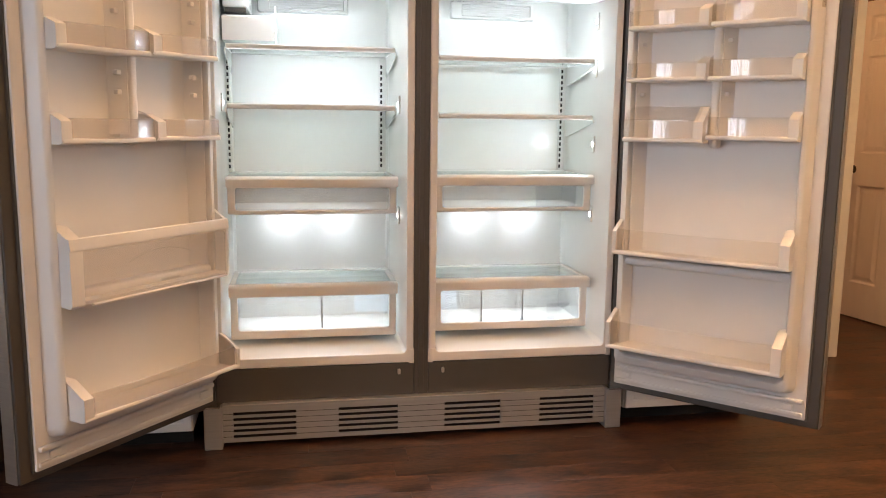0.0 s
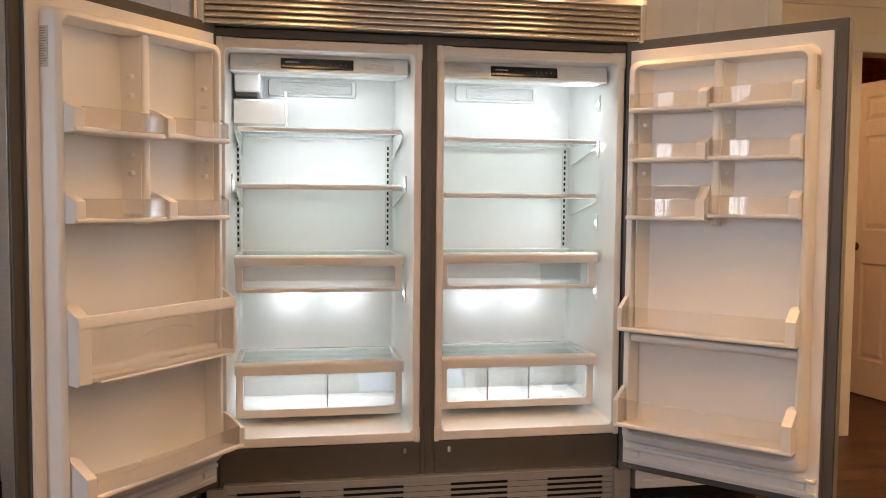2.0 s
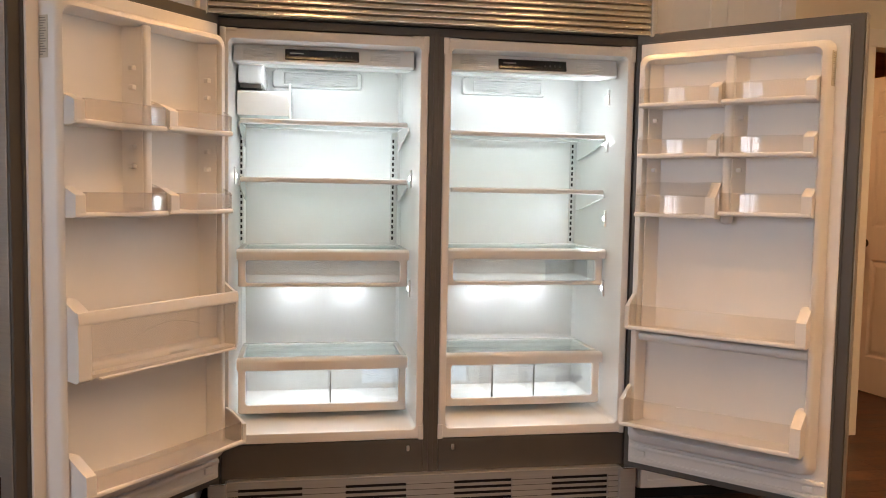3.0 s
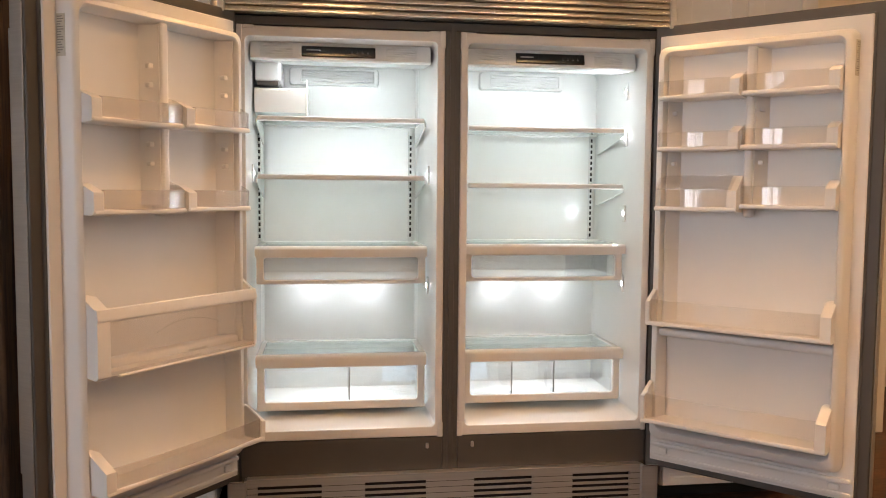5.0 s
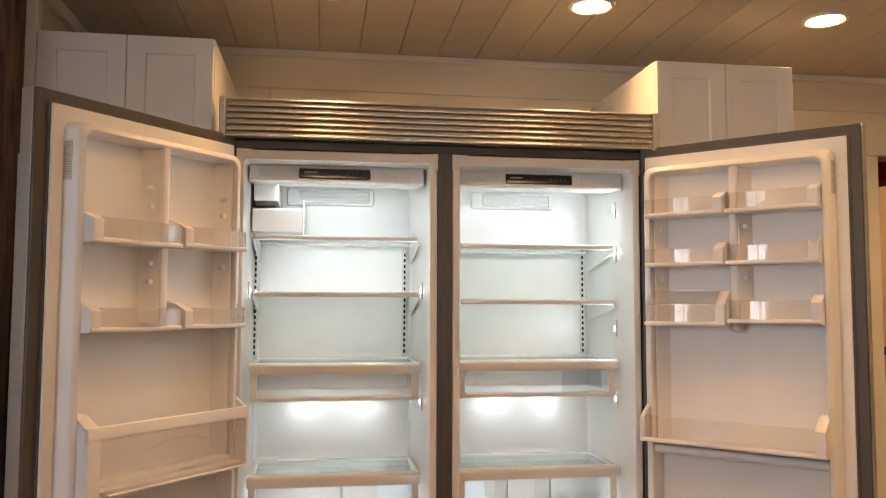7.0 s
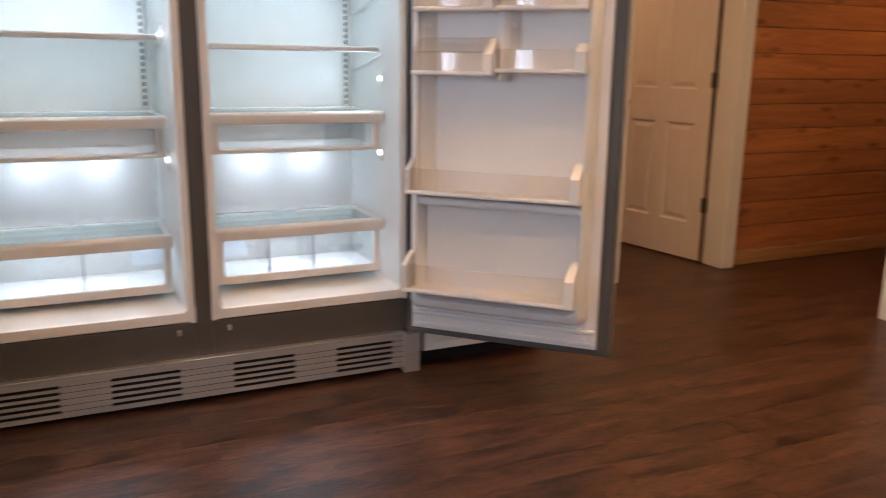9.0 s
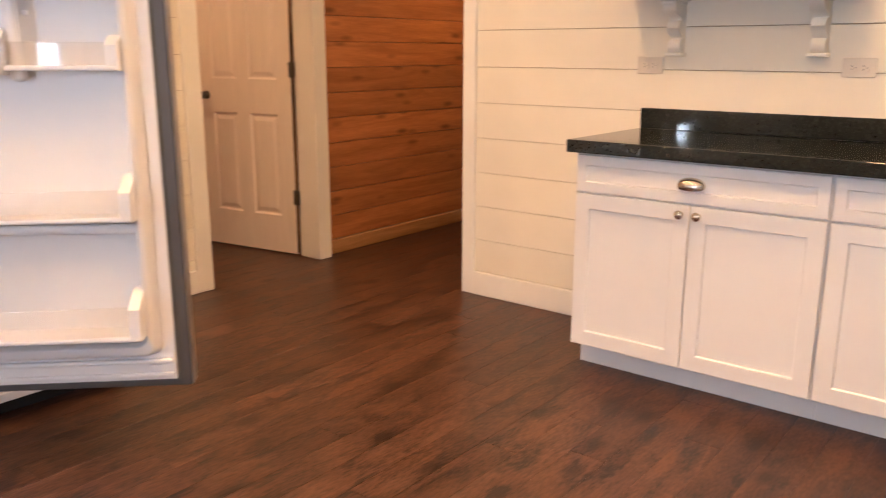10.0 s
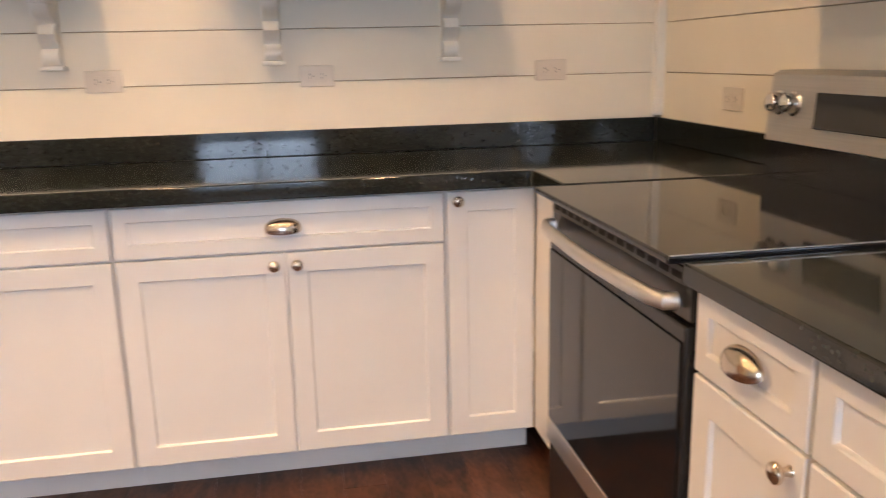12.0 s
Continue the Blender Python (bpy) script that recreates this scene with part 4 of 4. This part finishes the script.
def door_bin(door, s, u0, u1, z0, zc, zs, depth=0.105, frosted=False, lid=False):
    """A door bin: white cheeks and rim with a clear front. zc: the front's top; zs: the cheek's top at the back."""
    bm = bmesh.new()
    yb, yf = -0.014, -0.014 - depth
    short = u1 - u0 < 0.5
    for a, b in (((u1 - 0.034, u1),) if short else ((u0, u0 + 0.016), (u1 - 0.034, u1))):
        prism(bm, [(yb, z0), (yf + 0.010, z0), (yf, z0 + 0.012), (yf, zc - 0.006), (yf + 0.012, zc), (yb - depth * 0.42, zs), (yb, zs)], 0, s * a, s * b)
    bx(bm, s * u0, s * (u1 - 0.001), yf + 0.001, yb - 0.0005, z0 + 0.001, z0 + 0.008, b=0.003)
    bx(bm, s * u0, s * (u1 - 0.002), yf - 0.001, yf + 0.012, z0 + 0.0005, z0 + 0.017, b=0.006, seg=3)
    tray = part("bin_tray", bm, M_LINER, door, "white plastic bin frame")
    pane = M_FROST if frosted else M_BIN
    e0 = u0 + (0.001 if short else 0.0165)
    prism_front = [(yf + 0.0052, z0 + 0.014), (yf + 0.002, z0 + 0.016), (yf + 0.0018, zc - 0.003), (yf + 0.0005, zc), (yf + 0.003, zc + 0.002), (yf + 0.007, zc), (yf + 0.0052, zc - 0.004)]
    bulge, n = (0.015 if short else 0.014), 10
    rows = []
    for k in range(n + 1):
        w = 2 * k / n - 1
        rows.append([(s * (e0 + (u1 - 0.034 - e0) * k / n), y + 0.008 - bulge * (1 - w * w), z) for y, z in prism_front])
    part("bin_front", loft(bmesh.new(), rows, cap0=True), pane, door, "clear plastic bin front, slightly bowed")
    arc = [(yf + 0.0075 + (depth - 0.0075) * k / 8, zc + (zs - zc + 0.012) * math.sin(math.pi / 2 * k / 8) ** 0.8) for k in range(9)]
    part("bin_end", prism(bmesh.new(), [(yf + 0.0075, z0 + 0.010)] + arc + [(yb, z0 + 0.010)], 0, s * e0, s * (e0 + 0.003)), pane, door, "clear curved end of the bin", smooth=0)
    if lid:
        bm = prism(bmesh.new(), [(yf - 0.002, zc - 0.004), (yf - 0.002, zc), (yb - depth * 0.40, zs + 0.004), (yb, zs + 0.004), (yb, zs), (yb - depth * 0.40, zs)], 0, s * (u0 + 0.01), s * (u1 - 0.02))
        part("bin_lid", bm, M_BIN, door, "clear flip-up lid")
    return tray


def fridge_door(unit, m, s, bins):
    bm = box(s * -0.018, s * 0.785, 0.006, 0.066, 0.165, 1.884, b=0.005, seg=3)
    # Return flange round the inner panel.
    door = part("door", bm, M_GREY, unit, "open door with grey steel edges")
    door.matrix_basis = m
    part("front_skin", box(s * -0.018, s * 0.787, 0.050, 0.070, 0.163, 1.886, b=0.004), M_STEEL, door, "brushed stainless steel outer skin")
    bm = loft(bmesh.new(), [rrect(min(s * 0.0, s * 0.750), max(s * 0.0, s * 0.750), 0.186, 1.851, 0.01, 0.006), rrect(min(s * 0.002, s * 0.748), max(s * 0.002, s * 0.748), 0.188, 1.849, 0.01, -0.003),
                            rrect(min(s * 0.010, s * 0.740), max(s * 0.010, s * 0.740), 0.196, 1.841, 0.01, -0.003), rrect(min(s * 0.012, s * 0.738), max(s * 0.012, s * 0.738), 0.198, 1.839, 0.01, 0.004)], cap1=False)
    part("gasket", bm, M_GASKET, door, "grey rubber gasket")
    part("inner_panel", door_liner(s), M_LINER, door, "white moulded plastic inner panel")
    for piece, u0, u1, y0, z0, z1, r in (("center_rib", 0.352, 0.384, -0.071, 1.19, 1.768, 0.010), ("rib_foot", 0.350, 0.386, -0.071, 1.160, 1.205, 0.016), ("cross_rail", 0.054, 0.676, -0.072, 0.700, 0.732, 0.012),
                                         ("lower_bead", 0.015, 0.735, -0.028, 0.255, 0.272, 0.006), ("lower_bead", 0.015, 0.735, -0.020, 0.205, 0.222, 0.006), ("end_pad", 0.66, 0.70, -0.022, 0.225, 0.250, 0.005), ("end_pad", 0.04, 0.08, -0.022, 0.225, 0.250, 0.005)):
        part(piece, box(s * u0, s * u1, y0, -0.010, z0, z1, b=r, seg=3), M_LINER, door)
    # Slanted walls that face away from the hinge, with the bosses that carry the bins.
    for u, z0, z1 in ((0.383, 1.195, 1.757), (0.064, 0.734, 1.757)):
        bm = prism(bmesh.new(), [(s * u, -0.062), (s * (u + 0.005), -0.064), (s * (u + 0.038), -0.012), (s * u, -0.012)], 2, z0, z1)
        part("compartment_wall", bm, M_LINER, door)
        for z in ((1.544, 1.356) if s > 0 else (1.63, 1.57, 1.385, 1.325)):
            part("bin_boss", box(s * (u + 0.012), s * (u + 0.031), -0.050, -0.030, z - 0.008, z + 0.008, b=0.004), M_LINER, door)
    part("edge_strip", box(s * 0.7852, s * 0.789, 0.016, 0.0695, 0.164, 1.885, b=0.001), M_STEEL, door, "bright steel edge")
    bm = rod(bmesh.new(), (s * 0.742, 0.125, 0.40), (s * 0.742, 0.125, 1.70), 0.014, seg=20)
    for z in (0.46, 1.64):
        rod(bm, (s * 0.742, 0.066, z), (s * 0.742, 0.125, z), 0.011, seg=14)
    part("handle", bm, M_STEEL, door, "long tubular stainless steel handle")
    bm = box(s * -0.035, s * 0.05, 0.020, 0.055, 1.886, 1.893, b=0.002)
    rod(bm, (s * -0.01, 0.036, 1.884), (s * -0.01, 0.036, 1.898), 0.009, seg=12)
    part("top_hinge", bm, M_CHROME, door, "bright metal top hinge")
    lz = 1.618 if s < 0 else 1.640
    side = prism(bmesh.new(), [(s * 0.7030, -0.016), (s * 0.7045, -0.016), (s * 0.6985, -0.044), (s * 0.6970, -0.044)], 2, lz, lz + 0.118)
    part("label", side, M_LABEL, door, "narrow paper label with rows of small print", smooth=0)
    bm = bmesh.new()
    for i in range(15):
        y0, y1 = -0.019, -0.028 - 0.012 * abs(math.sin(i * 2.3))
        x0, x1 = 0.7045 + 0.2143 * (y0 + 0.016), 0.7045 + 0.2143 * (y1 + 0.016)
        prism(bm, [(s * (x0 - 0.0005), y0), (s * (x0 + 0.0006), y0), (s * (x1 + 0.0006), y1), (s * (x1 - 0.0005), y1)], 2, lz + 0.008 + i * 0.0072, lz + 0.0108 + i * 0.0072)
    tagged(part("print_bars", bm, M_PRINT, door, smooth=0), kind="stuff")
    for b in bins:
        door_bin(door, s, **b)
    return door


def cooling_unit(name, cx, label, leds, rails):
    u = thing(name, pose(cx, 0, 0), label, "refrigerator", "pair of matching refrigerators")
    hull(u)
    part("inner_liner", cavity(), M_PLASTIC, u, "white moulded plastic interior, brightly lit")
    part("face_frame", face_frame(), M_FRAME, u, "cream plastic frame round the opening")
    control_panel(u)
    air_vent(u)
    ladder(u, rails)
    for sx, heights in leds:
        side_leds(u, sx, heights)
    part("lower_rail", box(-0.33, 0.33, 0.43, 0.45, 0.858, 0.874, b=0.003), M_PLASTIC, u)
    for i in range(4):
        part("rail_pin", box(-0.27 + i * 0.18, -0.264 + i * 0.18, 0.425, 0.43, 0.858, 0.872), M_GREY, u, smooth=0)
    return u


right = cooling_unit("refrigerator", 0.41, "built-in refrigerator with stainless door standing open, empty and lit", [(1, (1.66, 1.47, 1.16, 0.868))], ((-0.305, 0.507), (0.305, 0.507)))
left = cooling_unit("freezer", -0.41, "built-in freezer with stainless door standing open, empty and lit", [(1, (1.31, 0.868)), (-1, (1.31,))], ((-0.335, 0.40), (0.305, 0.507)))
shelf(right, 1.497)
shelf(right, 1.270)
shelf(left, 1.519)
shelf(left, 1.296)
drawer(0.41, 0.884, 0.997, 1.034, "shallow clear-fronted drawer under a glass shelf", w0=0.895, w1=0.993, lidlip=0.038)
drawer(0.41, 0.385, 0.572, 0.602, "deep clear-fronted crisper drawer with two dividers", dividers=(-0.12, 0.06), w0=0.412, w1=0.560, lidlip=0.042)
drawer(-0.41, 0.878, 0.990, 1.026, "shallow frosted drawer under a glass shelf", frost=True, w0=0.889, w1=0.986, lidlip=0.040)
drawer(-0.41, 0.376, 0.568, 0.596, "deep clear-fronted freezer basket with one divider", dividers=(0.03,), w0=0.405, w1=0.556, lidlip=0.044)

# Ice maker and ice bin in the freezer's top corner.
ice = thing("ice_maker", pose(-0.41, 0, 0), "white ice maker above an ice bin in the freezer", "ice maker")
bm = box(-0.333, -0.235, 0.20, 0.47, 1.668, 1.752, b=0.008, seg=3)
part("housing", bm, M_PLASTIC, ice)
part("mechanism", box(-0.325, -0.245, 0.205, 0.45, 1.650, 1.667, b=0.003), M_GREY, ice, "grey metal ejector")
bm = bmesh.new()
prism(bm, [(0.19, 1.545), (0.185, 1.632), (0.20, 1.640), (0.48, 1.640), (0.48, 1.545)], 0, -0.335, -0.140)
part("ice_bin", bm, M_PLASTIC, ice, "white plastic ice bin")
part("bin_side", box(-0.139, -0.133, 0.19, 0.48, 1.532, 1.672, b=0.002), M_PLASTIC, ice)

# Lights of the two interiors, with added fill in the drawers.
for cx in (0.41, -0.41):
    area_lamp("interior_and_fill_light", pose(cx, 0.15, 1.722, 22), 0.42, 0.06, 1.35, LED)
    for dx in (-0.12, 0.12):
        area_lamp("interior_and_fill_light", pose(cx + dx, 0.415, 0.850, 48), 0.04, 0.03, 0.19, LED)
    # Fill under the two drawer lids, added to brighten the drawers.
    area_lamp("interior_and_fill_light", pose(cx, 0.30, 0.570), 0.50, 0.10, 1.7, LED)
    area_lamp("interior_and_fill_light", pose(cx, 0.30, 1.0), 0.50, 0.10, 0.5, LED)
for z in (1.66, 1.47, 1.16):
    area_lamp("interior_and_fill_light", pose(0.41 + 0.333, 0.177, z, 0, 90, 0), 0.05, 0.02, 1.0, LED)
for sx in (1, -1):
    area_lamp("interior_and_fill_light", pose(-0.41 + sx * 0.333, 0.177, 1.34, 0, sx * 90, 0), 0.05, 0.02, 1.25, LED)

fridge_door(right, pose(0.39, -0.03, 0, 0, 0, -45.5), 1, [
    dict(u0=0.046, u1=0.345, z0=1.588, zc=1.656, zs=1.674), dict(u0=0.352, u1=0.668, z0=1.588, zc=1.660, zs=1.676),
    dict(u0=0.046, u1=0.345, z0=1.400, zc=1.468, zs=1.488), dict(u0=0.352, u1=0.668, z0=1.400, zc=1.472, zs=1.490),
    dict(u0=0.046, u1=0.350, z0=1.180, zc=1.262, zs=1.310, lid=True, depth=0.115), dict(u0=0.356, u1=0.670, z0=1.192, zc=1.272, zs=1.294),
    dict(u0=0.028, u1=0.676, z0=0.748, zc=0.845, zs=0.882, depth=0.125), dict(u0=0.022, u1=0.676, z0=0.375, zc=0.485, zs=0.522, depth=0.135)])
ldoor = fridge_door(left, pose(-0.39, -0.03, 0, 0, 0, 51.5), -1, [
    dict(u0=0.040, u1=0.326, z0=1.440, zc=1.508, zs=1.526, frosted=True), dict(u0=0.334, u1=0.672, z0=1.434, zc=1.508, zs=1.525, frosted=True),
    dict(u0=0.040, u1=0.322, z0=1.172, zc=1.240, zs=1.258, frosted=True), dict(u0=0.330, u1=0.672, z0=1.168, zc=1.240, zs=1.260, frosted=True),
    dict(u0=0.004, u1=0.668, z0=0.345, zc=0.425, zs=0.464, depth=0.13, frosted=True)])
# Tilt-out compartment on the freezer door.
bm = bmesh.new()
prism(bm, [(-0.106, 0.862), (-0.108, 0.893), (-0.114, 0.898), (-0.121, 0.895), (-0.126, 0.866), (-0.122, 0.858)], 0, -0.022, -0.672)
for a, b in ((0.022, 0.034), (0.628, 0.672)):
    prism(bm, [(-0.014, 0.700), (-0.112, 0.690), (-0.1225, 0.700), (-0.1225, 0.880), (-0.110, 0.897), (-0.060, 0.928), (-0.014, 0.930)], 0, -a, -b)
bx(bm, -0.034, -0.628, -0.118, -0.014, 0.700, 0.708)
part("tilt_bin", bm, M_LINER, ldoor, "white frame of a deep tilt-out bin")
bm = loft(bmesh.new(), [rrect(-0.628, -0.034, 0.698, 0.856, 0.014, -0.112), rrect(-0.628, -0.034, 0.698, 0.856, 0.014, -0.118), rrect(-0.622, -0.040, 0.704, 0.850, 0.014, -0.123)])
part("bin_front", bm, M_FROST, ldoor, "frosted plastic front")
bm = bmesh.new()
pts = [(-0.20 - 0.26 * i / 14, -0.1235, 0.832 - 0.028 * (2 * i / 14 - 1) ** 2) for i in range(15)]
tube(bm, pts, 0.0015, 6)
part("grip_line", bm, M_INK, ldoor)
tagged(part("print_bars", box(-0.26, -0.335, -0.1238, -0.1232, 0.722, 0.730), M_INK, ldoor, "small grey print", smooth=0), kind="stuff")
part("front_rail", box(-0.034, -0.60, -0.128, -0.112, 0.690, 0.698, b=0.003), M_LINER, ldoor)

# ---- steel surround of the pair ----
sur = thing("fridge_surround", pose(0, 0, 0), "grey steel trim joining the two refrigerators", "trim kit")
bm = box(-0.029, 0.029, -0.002, 0.10, 0.169, 1.866, b=0.002)
bx(bm, -0.010, 0.010, -0.006, 0.0, 0.169, 1.866, b=0.002)
part("center_strip", bm, M_GREY, sur)
part("kick_panel", box(-0.79, -0.030, -0.004, 0.028, 0.168, 0.301, b=0.002), M_GREY, sur)
part("kick_panel", box(0.030, 0.79, -0.004, 0.028, 0.168, 0.301, b=0.002), M_GREY, sur)
part("head_strip", box(-0.832, 0.832, -0.004, 0.10, 1.842, 1.872, b=0.002), M_GREY, sur)
for sx in (-1, 1):
    part("side_strip", box(sx * 0.793, sx * 0.845, 0.0, 0.06, 0.172, 1.842, b=0.002), M_GREY, sur)
    part("screw_cap", box(sx * 0.088 - 0.006, sx * 0.088 + 0.006, -0.016, -0.004, 0.258, 0.280, b=0.004), M_STEELH, sur)

# Louvred top grille: slanted slats between two end caps.
top = thing("top_grille", pose(0, 0, 0), "brushed stainless steel louvred grille above the refrigerators", "grille")
for sx in (-1, 1):
    part("end_cap", box(sx * 0.828, sx * 0.852, -0.062, 0.06, 1.872, 2.022, b=0.004), M_STEELH, top)
part("backing", box(-0.828, 0.828, 0.0, 0.012, 1.874, 2.012), M_DARK, top, smooth=0)
bm = bmesh.new()
prism(bm, [(-0.002, 0.0), (-0.055, 0.0), (-0.0573, 0.0012), (-0.0580, 0.0040), (-0.0578, 0.0075), (-0.0570, 0.0115), (-0.0556, 0.0155), (-0.0535, 0.0185), (-0.0505, 0.0197), (-0.002, 0.0197)], 0, -0.826, 0.826)
slat_mesh = mesh_of("slat", bm, M_LOUVRE, 40)
for i in range(6):
    ob = new("slat", slat_mesh)
    ob.parent, ob.location = top, (0, 0, 1.876 + i * 0.0228)
part("cap_rail", box(-0.828, 0.828, -0.058, 0.05, 2.012, 2.020, b=0.003), M_STEELH, top)

# Base grille with four groups of five slots, between two steel feet.
low = thing("base_grille", pose(0, 0, 0), "stainless steel toe grille with rows of dark slots", "grille")
GR = [(-0.727, -0.490), (-0.327, -0.093), (0.093, 0.325), (0.487, 0.722)]
edges = [-0.765] + [v for g in GR for v in g] + [0.765]
bm = bmesh.new()
for i, (a, b) in enumerate(zip(edges, edges[1:])):
    if i % 2 == 0:
        bx(bm, a, b, -0.030, -0.018, 0.022, 0.168)
for a, b in GR:
    bx(bm, a, b, -0.030, -0.026, 0.022, 0.0385)
    for i in range(5):
        z = 0.0505 + i * 0.0225
        bx(bm, a, b, -0.030, -0.026, z, z + 0.0105 if i < 4 else 0.168)
part("grille_face", bm, M_GRILLE, low, smooth=0)
part("backing", box(-0.765, 0.765, -0.012, -0.006, 0.024, 0.166), M_DARK, low, smooth=0)
for a, b in zip(edges[::2], edges[1::2]):
    for i in range(5):
        part("groove", box(a, b, -0.0306, -0.030, 0.0435 + i * 0.0225, 0.0455 + i * 0.0225), M_GREY, low, smooth=0)
part("top_edge", box(-0.765, 0.765, -0.034, 0.0, 0.168, 0.172, b=0.0015), M_STEELH, low)
for sx in (-1, 1):
    part("foot", box(sx * 0.766, sx * 0.834, -0.046, 0.03, 0.0, 0.168, b=0.004), M_GRILLE, low, "square brushed steel leg cover")
    part("hinge_plate", box(sx * 0.772, sx * 0.828, -0.060, 0.02, 0.169, 0.1745, b=0.002), M_CHROME, low)

# ---- floor planks, last ----
rnd = random.Random(4)
PW = 0.127
PLANK = {}
row, y = 0, SOUTH
count = 0
rest = bmesh.new()
while y < 3.0:
    x = -1.9 - rnd.random() * 1.1
    while x < 6.2:
        l = rnd.choice((0.9, 1.2, 1.5, 1.8))
        x1 = min(x + l, 6.2)
        near = -1.7 < (x + x1) / 2 < 4.6 and -3.3 < y < 1.6 and (x < 3.3 or -0.5 < y)
        if near and count < 300:
            key = round(x1 - x, 3)
            if key not in PLANK:
                h = key / 2
                PLANK[key] = mesh_of("plank", box(-h + 0.0002, h - 0.0002, -PW / 2 + 0.0002, PW / 2 - 0.0002, -0.008, 0.0, b=0.0004, seg=1), M_FLOOR, 0)
            ob = new("plank", PLANK[key])
            ob.parent, ob.location = floor, ((x + x1) / 2, y + PW / 2, 0)
            count += 1
        else:
            bx(rest, x + 0.0008, x1 - 0.0008, y + 0.0008, y + PW - 0.0008, -0.008, 0.0)
        x = x1
    y += PW
tagged(part("far_planks", rest, M_FLOOR, floor, smooth=0), kind="stuff")
